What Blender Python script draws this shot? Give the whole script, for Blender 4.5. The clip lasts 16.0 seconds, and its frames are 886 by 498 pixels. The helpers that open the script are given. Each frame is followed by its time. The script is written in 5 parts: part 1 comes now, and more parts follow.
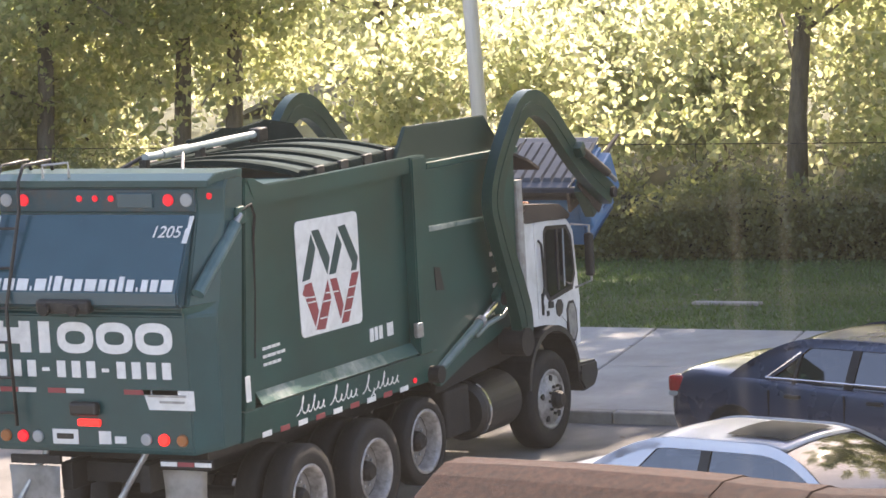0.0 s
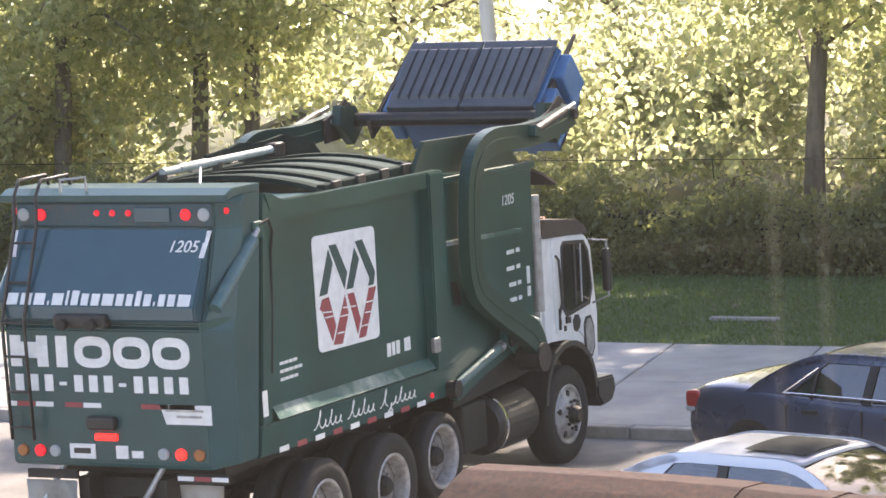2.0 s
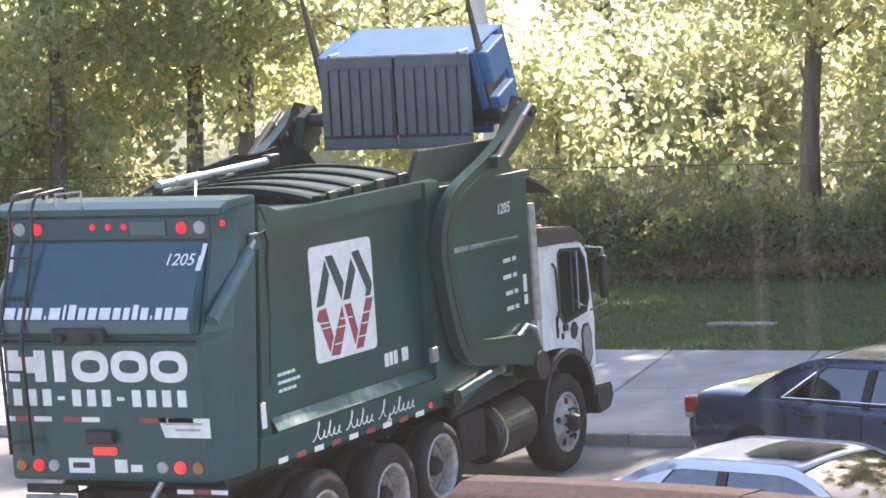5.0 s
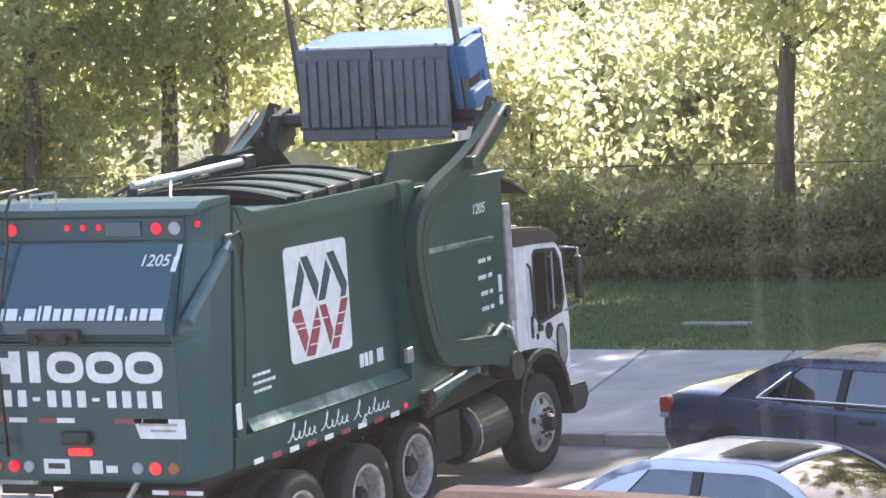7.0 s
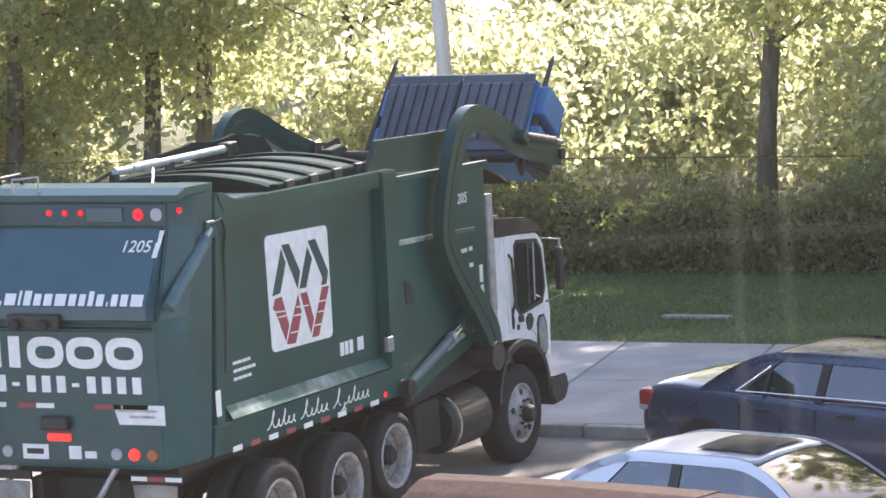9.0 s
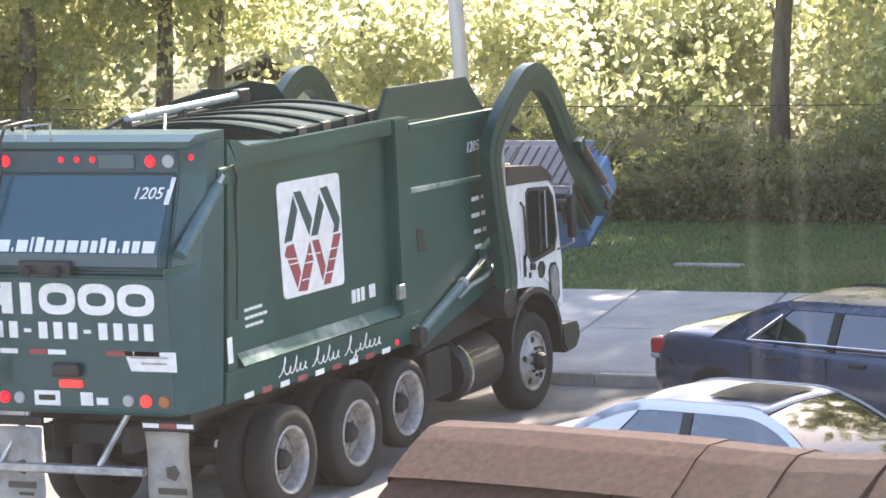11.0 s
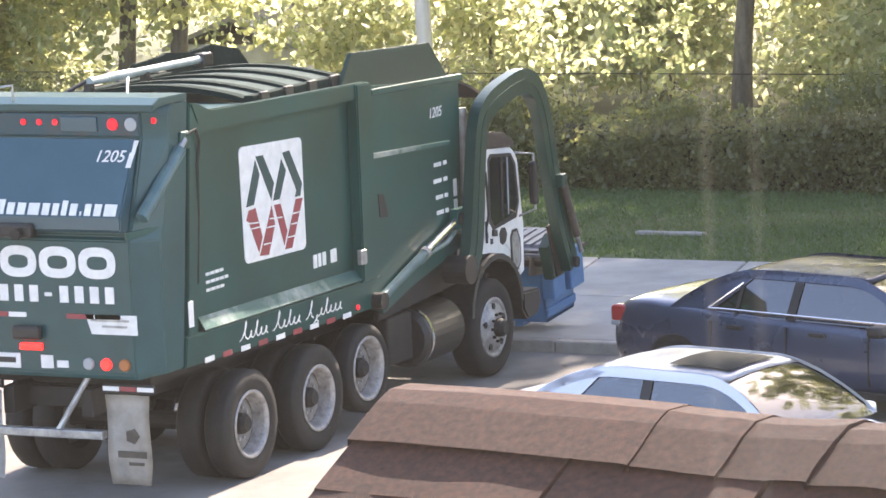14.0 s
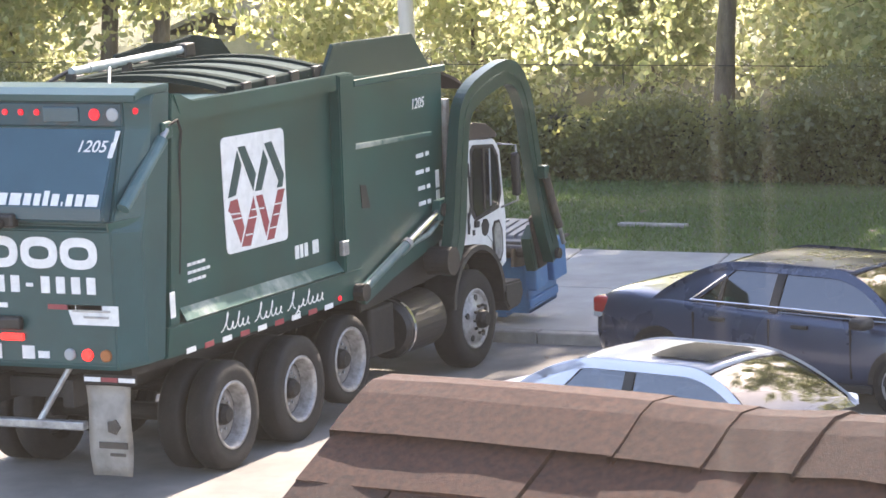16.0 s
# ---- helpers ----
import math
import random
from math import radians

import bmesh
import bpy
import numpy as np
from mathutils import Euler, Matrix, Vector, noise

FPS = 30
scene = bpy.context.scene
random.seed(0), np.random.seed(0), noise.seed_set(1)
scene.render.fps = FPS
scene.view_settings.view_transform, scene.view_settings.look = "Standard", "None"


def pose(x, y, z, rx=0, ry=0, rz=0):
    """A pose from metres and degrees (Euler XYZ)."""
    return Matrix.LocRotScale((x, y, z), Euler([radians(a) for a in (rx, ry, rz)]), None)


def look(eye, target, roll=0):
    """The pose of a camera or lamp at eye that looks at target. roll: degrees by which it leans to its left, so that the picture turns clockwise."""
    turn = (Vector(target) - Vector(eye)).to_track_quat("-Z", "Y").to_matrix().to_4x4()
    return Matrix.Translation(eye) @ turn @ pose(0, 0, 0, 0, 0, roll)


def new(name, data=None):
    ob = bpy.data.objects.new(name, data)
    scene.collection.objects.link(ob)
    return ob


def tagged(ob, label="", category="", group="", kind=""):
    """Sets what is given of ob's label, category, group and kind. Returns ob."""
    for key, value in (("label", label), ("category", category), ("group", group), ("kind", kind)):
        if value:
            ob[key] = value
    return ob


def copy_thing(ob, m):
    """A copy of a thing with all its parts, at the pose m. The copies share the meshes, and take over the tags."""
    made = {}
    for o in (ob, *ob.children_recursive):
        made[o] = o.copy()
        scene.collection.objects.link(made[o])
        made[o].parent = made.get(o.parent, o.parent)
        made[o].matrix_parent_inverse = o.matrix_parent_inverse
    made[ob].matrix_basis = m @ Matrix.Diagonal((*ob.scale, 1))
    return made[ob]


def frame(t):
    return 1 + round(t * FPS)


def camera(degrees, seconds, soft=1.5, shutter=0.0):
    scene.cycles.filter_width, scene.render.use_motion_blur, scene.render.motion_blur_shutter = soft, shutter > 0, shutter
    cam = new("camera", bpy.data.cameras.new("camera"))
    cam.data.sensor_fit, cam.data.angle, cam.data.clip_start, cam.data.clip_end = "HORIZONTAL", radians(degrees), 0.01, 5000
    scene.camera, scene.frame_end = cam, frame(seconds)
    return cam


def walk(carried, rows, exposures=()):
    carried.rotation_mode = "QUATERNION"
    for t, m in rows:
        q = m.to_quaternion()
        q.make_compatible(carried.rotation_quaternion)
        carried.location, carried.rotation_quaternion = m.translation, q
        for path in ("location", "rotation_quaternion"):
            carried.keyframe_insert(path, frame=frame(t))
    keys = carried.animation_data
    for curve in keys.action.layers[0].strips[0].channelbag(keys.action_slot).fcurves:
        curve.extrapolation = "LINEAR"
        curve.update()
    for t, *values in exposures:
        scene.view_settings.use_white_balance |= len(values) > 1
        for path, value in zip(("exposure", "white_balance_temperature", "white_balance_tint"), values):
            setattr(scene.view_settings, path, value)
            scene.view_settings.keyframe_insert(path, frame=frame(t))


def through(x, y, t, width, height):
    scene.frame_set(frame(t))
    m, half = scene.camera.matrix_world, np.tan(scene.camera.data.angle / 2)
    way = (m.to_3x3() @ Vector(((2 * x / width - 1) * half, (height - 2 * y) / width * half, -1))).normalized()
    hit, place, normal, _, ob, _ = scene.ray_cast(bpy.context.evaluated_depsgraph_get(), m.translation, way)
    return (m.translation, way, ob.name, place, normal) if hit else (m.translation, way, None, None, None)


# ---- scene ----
LENS = 13.211
cam = camera(LENS, 16.0, 1.6)
# seconds, eye x y z, yaw to the left of +y, pitch, roll (degrees)
PATH = [
    (0, 18.856, -29.070, 7.278, 27.528, -7.173, -3.36),
    (0.5, 18.848, -29.080, 7.269, 27.684, -6.915, -3.19),
    (1, 18.859, -29.075, 7.281, 27.941, -7.329, -3.44),
    (1.5, 18.858, -29.070, 7.279, 27.740, -6.795, -3.03),
    (2, 18.850, -29.066, 7.264, 27.770, -6.915, -3.35),
    (2.5, 18.851, -29.061, 7.264, 27.863, -6.887, -3.40),
    (3, 18.852, -29.058, 7.264, 27.886, -6.781, -3.83),
    (3.5, 18.840, -29.042, 7.277, 27.671, -6.696, -3.90),
    (4, 18.851, -29.055, 7.264, 27.726, -6.649, -4.06),
    (6.5, 18.845, -29.060, 7.279, 27.692, -7.009, -4.20),
    (7, 18.850, -29.070, 7.284, 27.327, -6.827, -4.12),
    (7.5, 18.848, -29.065, 7.280, 27.295, -6.292, -3.70),
    (8, 18.849, -29.068, 7.282, 27.194, -6.569, -3.56),
    (10.5, 18.845, -29.060, 7.279, 27.229, -7.481, -3.25),
    (11, 18.844, -29.057, 7.278, 27.285, -7.765, -3.25),
    (11.5, 18.844, -29.056, 7.277, 26.943, -7.883, -3.30),
    (12, 18.846, -29.061, 7.277, 26.823, -8.032, -3.21),
    (12.5, 18.845, -29.059, 7.276, 26.745, -8.040, -2.87),
    (13, 18.846, -29.061, 7.278, 26.706, -8.047, -2.66),
    (13.5, 18.844, -29.057, 7.276, 26.717, -8.080, -2.69),
    (14, 18.851, -29.071, 7.277, 26.732, -8.302, -2.68),
    (14.5, 18.856, -29.080, 7.281, 26.964, -8.198, -2.89),
    (15, 18.875, -29.117, 7.287, 26.451, -8.508, -2.72),
    (15.5, 18.870, -29.109, 7.285, 26.522, -8.516, -2.55),
    (16, 18.830, -29.033, 7.268, 26.465, -8.443, -2.53),
]


def aim(x, y, z, yaw, pitch, roll):
    a, b = radians(yaw), radians(pitch)
    way = Vector((-math.sin(a) * math.cos(b), math.cos(a) * math.cos(b), math.sin(b)))
    return look((x, y, z), Vector((x, y, z)) + way, roll)


walk(cam, [(t, aim(*r)) for t, *r in PATH],
     exposures=[(0, 1.41, 7350, 22), (1, 1.34, 7350, 22), (1.5, 1.56, 7300, 22), (2, 1.48, 7200, 22), (3, 1.66, 6950, 22), (4, 1.54, 6700, 22), (6.5, 1.56, 6650, 22), (7, 1.61, 6650, 22), (7.5, 1.49, 6700, 22), (8, 1.33, 6700, 22), (10.5, 1.78, 6900, 20), (13, 1.89, 7100, 20), (16, 1.86, 7050, 21)])

# ---- light: sun beyond the trees, ahead of the truck ----
SUN_AZ, SUN_EL = 1.0, 38.0      # degrees from +y towards +x, and up
world = bpy.data.worlds.new("sky")
scene.world = world
world.use_nodes = True
wn = world.node_tree
sky = wn.nodes.new("ShaderNodeTexSky")
sky.sky_type = 'NISHITA'
sky.sun_disc = False
sky.sun_elevation = radians(SUN_EL)
sky.sun_rotation = radians(SUN_AZ)
wn.links.new(sky.outputs[0], wn.nodes["Background"].inputs[0])
wn.nodes["Background"].inputs[1].default_value = 0.15
sun_data = bpy.data.lights.new("sun", 'SUN')
sun_data.energy, sun_data.angle, sun_data.color = 5.0, radians(0.6), (1.0, 0.93, 0.8)
sun = new("sun", sun_data)
sa, se = radians(SUN_AZ), radians(SUN_EL)
sun.matrix_world = look(Vector((math.sin(sa) * math.cos(se), math.cos(sa) * math.cos(se), math.sin(se))) * 60, (0, 0, 0))


# ---- materials ----
def mat(name, col, rough=0.5, metal=0.0, col2=None, scale=6.0, bump=0.0, bscale=60.0, coat=0.0, detail=6.0, spread=(0.35, 0.65),
        vary=0.0, stretch=None, trans=0.0, glow=None):
    m = bpy.data.materials.new(name)
    m.use_nodes = True
    nt = m.node_tree
    b = nt.nodes["Principled BSDF"]
    b.inputs["Roughness"].default_value = rough
    b.inputs["Metallic"].default_value = metal
    b.inputs["Coat Weight"].default_value = coat
    b.inputs["Coat Roughness"].default_value = 0.12
    b.inputs["Transmission Weight"].default_value = trans
    tc = nt.nodes.new("ShaderNodeTexCoord")
    vec = tc.outputs["Object"]
    if stretch:
        mp = nt.nodes.new("ShaderNodeMapping")
        mp.inputs["Scale"].default_value = stretch
        nt.links.new(vec, mp.inputs["Vector"])
        vec = mp.outputs["Vector"]
    out = None
    if col2:
        n1 = nt.nodes.new("ShaderNodeTexNoise")
        n1.inputs["Scale"].default_value, n1.inputs["Detail"].default_value, n1.inputs["Roughness"].default_value = scale, detail, 0.65
        nt.links.new(vec, n1.inputs["Vector"])
        r = nt.nodes.new("ShaderNodeMapRange")
        r.inputs["From Min"].default_value, r.inputs["From Max"].default_value = spread
        nt.links.new(n1.outputs["Fac"], r.inputs["Value"])
        mx = nt.nodes.new("ShaderNodeMix")
        mx.data_type = 'RGBA'
        mx.inputs[6].default_value, mx.inputs[7].default_value = (*col, 1), (*col2, 1)
        nt.links.new(r.outputs[0], mx.inputs[0])
        out = mx.outputs[2]
        rr = nt.nodes.new("ShaderNodeMapRange")
        rr.inputs["To Min"].default_value, rr.inputs["To Max"].default_value = max(rough - 0.08, 0.02), min(rough + 0.12, 1)
        nt.links.new(n1.outputs["Fac"], rr.inputs["Value"])
        nt.links.new(rr.outputs[0], b.inputs["Roughness"])
    else:
        b.inputs["Base Color"].default_value = (*col, 1)
    if vary:
        oi = nt.nodes.new("ShaderNodeObjectInfo")
        vr = nt.nodes.new("ShaderNodeMapRange")
        vr.inputs["To Min"].default_value, vr.inputs["To Max"].default_value = 1 - vary, 1 + vary
        nt.links.new(oi.outputs["Random"], vr.inputs["Value"])
        hs = nt.nodes.new("ShaderNodeHueSaturation")
        nt.links.new(vr.outputs[0], hs.inputs["Value"])
        hs.inputs["Color"].default_value = (*col, 1)
        if out:
            nt.links.new(out, hs.inputs["Color"])
        out = hs.outputs[0]
    if out:
        nt.links.new(out, b.inputs["Base Color"])
    if bump:
        n2 = nt.nodes.new("ShaderNodeTexNoise")
        n2.inputs["Scale"].default_value, n2.inputs["Detail"].default_value = bscale, 4.0 if bscale > 5 else 0.5
        nt.links.new(vec, n2.inputs["Vector"])
        bp = nt.nodes.new("ShaderNodeBump")
        bp.inputs["Strength"].default_value = bump
        bp.inputs["Distance"].default_value = 0.02
        nt.links.new(n2.outputs["Fac"], bp.inputs["Height"])
        nt.links.new(bp.outputs[0], b.inputs["Normal"])
    if glow:
        b.inputs["Emission Color"].default_value = (*glow[0], 1)
        b.inputs["Emission Strength"].default_value = glow[1]
    return m


def leaf_mat(name, dark, light, through, share):
    """Leaves: a diffuse face and light that shines through, hue varied leaf by leaf."""
    m = bpy.data.materials.new(name)
    m.use_nodes = True
    nt = m.node_tree
    nt.nodes.clear()
    geo = nt.nodes.new("ShaderNodeNewGeometry")
    mx = nt.nodes.new("ShaderNodeMix")
    mx.data_type = 'RGBA'
    mx.inputs[6].default_value, mx.inputs[7].default_value = (*dark, 1), (*light, 1)
    nt.links.new(geo.outputs["Random Per Island"], mx.inputs[0])
    b = nt.nodes.new("ShaderNodeBsdfPrincipled")
    b.inputs["Roughness"].default_value = 0.45
    nt.links.new(mx.outputs[2], b.inputs["Base Color"])
    mt = nt.nodes.new("ShaderNodeMix")
    mt.data_type = 'RGBA'
    mt.inputs[6].default_value, mt.inputs[7].default_value = (*through, 1), (through[0] * 0.42, through[1] * 0.5, through[2] * 0.38, 1)
    nt.links.new(geo.outputs["Random Per Island"], mt.inputs[0])
    tr = nt.nodes.new("ShaderNodeBsdfTranslucent")
    nt.links.new(mt.outputs[2], tr.inputs["Color"])
    ms = nt.nodes.new("ShaderNodeMixShader")
    ms.inputs[0].default_value = share
    nt.links.new(b.outputs[0], ms.inputs[1])
    nt.links.new(tr.outputs[0], ms.inputs[2])
    o = nt.nodes.new("ShaderNodeOutputMaterial")
    nt.links.new(ms.outputs[0], o.inputs[0])
    return m


M_GREEN = mat("truck_green", (0.0010, 0.038, 0.032), 0.34, col2=(0.0028, 0.062, 0.053), scale=0.9, bump=0.2, bscale=1.1, coat=0.08)
M_GREEN_DIRTY = mat("truck_green_dirty", (0.004, 0.032, 0.022), 0.5, col2=(0.016, 0.040, 0.028), scale=3.0, bump=0.1, bscale=9)
M_ARM = mat("arm_green", (0.002, 0.032, 0.024), 0.36, col2=(0.006, 0.044, 0.033), scale=2.0, bump=0.06, bscale=9, coat=0.15)
M_COWL = mat("cowl_brown", (0.022, 0.017, 0.014), 0.8, col2=(0.04, 0.03, 0.024), scale=5, bump=0.15)
# one tailgate paint in two tones: the first has the sky's blue mixed in
M_TAIL = mat("tailgate_green_skylit", (0.008, 0.058, 0.080), 0.3, col2=(0.014, 0.072, 0.098), scale=2.2, bump=0.04, bscale=5, coat=0.8)
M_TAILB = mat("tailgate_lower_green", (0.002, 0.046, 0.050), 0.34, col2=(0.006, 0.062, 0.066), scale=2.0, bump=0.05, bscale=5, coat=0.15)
# dark filler colour for the hedge's inside, behind the leaves
M_HEDGE_CORE = mat("hedge_core_dark", (0.018, 0.022, 0.012), 0.95, col2=(0.04, 0.04, 0.022), scale=12, bump=0.8, bscale=25)
M_CYL = mat("cylinder_paint", (0.035, 0.10, 0.105), 0.35, col2=(0.07, 0.14, 0.145), scale=6, coat=0.3)
M_TUBE = mat("cover_tube_paint", (0.22, 0.27, 0.26), 0.5, col2=(0.38, 0.42, 0.40), scale=5)
M_DISC = mat("wheel_disc", (0.16, 0.15, 0.14), 0.6, col2=(0.28, 0.26, 0.24), scale=9, metal=0.2)
M_ROOFG = mat("cover_green", (0.03, 0.06, 0.056), 0.85, col2=(0.055, 0.085, 0.08), scale=2.5, bump=0.1, bscale=12)
M_ROOFG.node_tree.nodes["Principled BSDF"].inputs["Specular IOR Level"].default_value = 0.2
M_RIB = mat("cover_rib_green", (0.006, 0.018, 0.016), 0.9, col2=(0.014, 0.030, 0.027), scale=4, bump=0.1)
M_RIB.node_tree.nodes["Principled BSDF"].inputs["Specular IOR Level"].default_value = 0.12
M_BAND = mat("lamp_band_grime", (0.010, 0.052, 0.068), 0.5, col2=(0.055, 0.055, 0.052), scale=4, spread=(0.5, 0.72))
# pale patches: worn steel on the guard, painted sun sheen on the ledge
M_WEAR_SHEEN = mat("wear_and_sheen", (0.03, 0.10, 0.092), 0.36, col2=(0.42, 0.46, 0.44), scale=1.6, metal=0.2, bump=0.1, spread=(0.45, 0.75))
M_WHITE = mat("white_paint", (0.78, 0.78, 0.77), 0.35, col2=(0.62, 0.62, 0.60), scale=3.5, coat=0.3)
M_DECAL = mat("decal_white", (0.75, 0.76, 0.75), 0.5, col2=(0.62, 0.63, 0.62), scale=9)
M_RED = mat("decal_red", (0.30, 0.042, 0.05), 0.5, col2=(0.24, 0.05, 0.055), scale=10)
M_LGREEN = mat("decal_green", (0.010, 0.048, 0.048), 0.5)
M_RUBBER = mat("rubber", (0.005, 0.005, 0.005), 0.75, col2=(0.016, 0.014, 0.013), scale=7, bump=0.2, bscale=50)
M_RIM = mat("rim_paint", (0.42, 0.41, 0.40), 0.4, col2=(0.20, 0.19, 0.18), scale=9, metal=0.3)
M_BLACK = mat("black_steel", (0.010, 0.010, 0.010), 0.45, col2=(0.025, 0.023, 0.021), scale=8, bump=0.1)
M_CHASSIS = mat("chassis", (0.007, 0.0068, 0.0065), 0.7, col2=(0.022, 0.018, 0.015), scale=6, bump=0.2)
M_FORK = mat("fork_steel", (0.05, 0.042, 0.035), 0.55, col2=(0.09, 0.075, 0.06), scale=7, metal=0.2)
M_STEEL = mat("galvanised_steel", (0.42, 0.43, 0.43), 0.42, metal=0.7, col2=(0.25, 0.25, 0.25), scale=9)
M_CHROME = mat("chrome", (0.75, 0.75, 0.75), 0.12, metal=1.0)
M_PIPE = mat("exhaust_pipe", (0.42, 0.42, 0.41), 0.45, metal=0.4, col2=(0.28, 0.26, 0.24), scale=8)
M_GLASS = mat("dark_glass", (0.012, 0.014, 0.016), 0.06, coat=0.4)


def tinted_glass(name, tint, ior=1.85):
    m = bpy.data.materials.new(name)
    m.use_nodes = True
    nt = m.node_tree
    nt.nodes.clear()
    clear, gloss, fr = nt.nodes.new("ShaderNodeBsdfTransparent"), nt.nodes.new("ShaderNodeBsdfGlossy"), nt.nodes.new("ShaderNodeFresnel")
    clear.inputs["Color"].default_value = (*tint, 1)
    gloss.inputs["Roughness"].default_value = 0.03
    fr.inputs["IOR"].default_value = ior
    mix, o = nt.nodes.new("ShaderNodeMixShader"), nt.nodes.new("ShaderNodeOutputMaterial")
    nt.links.new(fr.outputs[0], mix.inputs[0])
    nt.links.new(clear.outputs[0], mix.inputs[1])
    nt.links.new(gloss.outputs[0], mix.inputs[2])
    nt.links.new(mix.outputs[0], o.inputs[0])
    return m


M_CARGLASS = tinted_glass("car_glass", (0.09, 0.11, 0.14), 3.2)
M_SCREEN = tinted_glass("windscreen_glass", (0.22, 0.26, 0.27), 2.2)
M_SUNROOF = mat("sunroof_glass", (0.035, 0.037, 0.033), 0.9)
M_SUNROOF.node_tree.nodes["Principled BSDF"].inputs["Specular IOR Level"].default_value = 0.08
M_LREDON = mat("lamp_red_lit", (0.35, 0.008, 0.015), 0.3, glow=((1.0, 0.012, 0.03), 0.32))
M_LBRAKE = mat("lamp_brake_lit", (0.5, 0.01, 0.01), 0.3, glow=((1.0, 0.025, 0.02), 0.9))
M_LRED = mat("lamp_red", (0.35, 0.03, 0.03), 0.25)
M_LAMBER = mat("lamp_amber", (0.34, 0.12, 0.035), 0.3)
M_LCLEAR = mat("lamp_clear", (0.32, 0.35, 0.36), 0.25)
M_FLAP = mat("mud_flap", (0.55, 0.54, 0.51), 0.7, col2=(0.30, 0.28, 0.25), scale=4, bump=0.15, spread=(0.4, 0.75))
M_BIN = mat("bin_blue", (0.034, 0.122, 0.27), 0.5, col2=(0.055, 0.165, 0.32), scale=3, bump=0.1, bscale=8)
M_LID = mat("bin_lid_plastic", (0.046, 0.056, 0.070), 0.42, col2=(0.072, 0.084, 0.10), scale=3, bump=0.05)
M_BLUECAR = mat("car_paint_blue", (0.044, 0.062, 0.108), 0.26, metal=0.4, col2=(0.052, 0.070, 0.118), scale=1.2, coat=1.0)
M_WHITECAR = mat("car_paint_silver", (0.62, 0.66, 0.74), 0.3, metal=0.15, col2=(0.59, 0.63, 0.71), scale=1.5, coat=0.7)
M_TRIM = mat("black_trim", (0.015, 0.015, 0.015), 0.45)
M_SEAT = mat("seat_cloth", (0.45, 0.42, 0.38), 0.8)
M_SHINGLE = mat("roof_shingle", (0.024, 0.0095, 0.006), 0.9, col2=(0.062, 0.0255, 0.016), scale=90, bump=0.4, bscale=900, vary=0.26, detail=8)
M_SHINGLE_EDGE = mat("shingle_edge", (0.03, 0.022, 0.02), 0.95)
M_WALL = mat("house_siding", (0.55, 0.52, 0.47), 0.8, col2=(0.48, 0.45, 0.4), scale=3)
M_ASPHALT = mat("asphalt", (0.16, 0.15, 0.14), 0.9, col2=(0.26, 0.242, 0.225), scale=0.9, bump=0.4, bscale=90, detail=10)
M_CONC = mat("concrete", (0.37, 0.364, 0.355), 0.85, col2=(0.28, 0.274, 0.267), scale=1.3, bump=0.2, bscale=60, detail=10, vary=0.06)
M_KERB = mat("kerb_stone", (0.33, 0.315, 0.29), 0.85, col2=(0.24, 0.225, 0.21), scale=4, bump=0.3, bscale=50, vary=0.08)
M_SOIL = mat("lawn_soil", (0.055, 0.085, 0.028), 0.95, col2=(0.088, 0.105, 0.042), scale=1.2, bump=0.5, bscale=30)
M_EARTH = mat("ground_earth", (0.05, 0.065, 0.025), 0.95, col2=(0.09, 0.085, 0.04), scale=0.5, bump=0.4, bscale=20)
M_BARK = mat("bark", (0.10, 0.082, 0.062), 0.9, col2=(0.19, 0.16, 0.125), scale=9, bump=0.8, bscale=25, stretch=(1, 1, 0.25))
M_POLE = mat("pole_wood", (0.80, 0.77, 0.74), 0.8, col2=(0.66, 0.63, 0.60), scale=8, bump=0.3, stretch=(1, 1, 0.1))
M_LEAF = leaf_mat("leaf_tree", (0.048, 0.070, 0.030), (0.21, 0.23, 0.115), (0.98, 0.95, 0.56), 0.66)
# lighter copy of the tree leaf, sunlit yellow put into its colours
M_LEAF_Y = leaf_mat("leaf_sunlit_yellow", (0.08, 0.095, 0.045), (0.26, 0.26, 0.14), (1.0, 0.97, 0.66), 0.72)
M_LEAF_H = leaf_mat("leaf_hedge", (0.050, 0.066, 0.034), (0.15, 0.155, 0.075), (0.55, 0.54, 0.2), 0.42)
M_GRASS = leaf_mat("grass_blade", (0.050, 0.105, 0.032), (0.105, 0.155, 0.052), (0.18, 0.28, 0.06), 0.33)
# self-lit surface: the sky's glare is put into its glow
M_GLOWSKY = mat("glowing_backdrop", (0.8, 0.8, 0.75), 1.0, glow=((1.0, 0.98, 0.90), 2.6))


# ---- mesh helpers ----
def part(name, bm, material, parent=None, label="", smooth=False):
    me = bpy.data.meshes.new(name)
    bmesh.ops.recalc_face_normals(bm, faces=bm.faces)
    bm.to_mesh(me)
    bm.free()
    me.materials.append(material)
    if smooth:
        me.polygons.foreach_set("use_smooth", [True] * len(me.polygons))
    ob = new(name, me)
    ob.parent = parent
    if label:
        tagged(ob, label)
    return ob


def thing(name, label, category, group="", m=None, kind=""):
    e = new(name)
    e.empty_display_size = 0.3
    if m is not None:
        e.matrix_basis = m
    return tagged(e, label, category, group, kind)


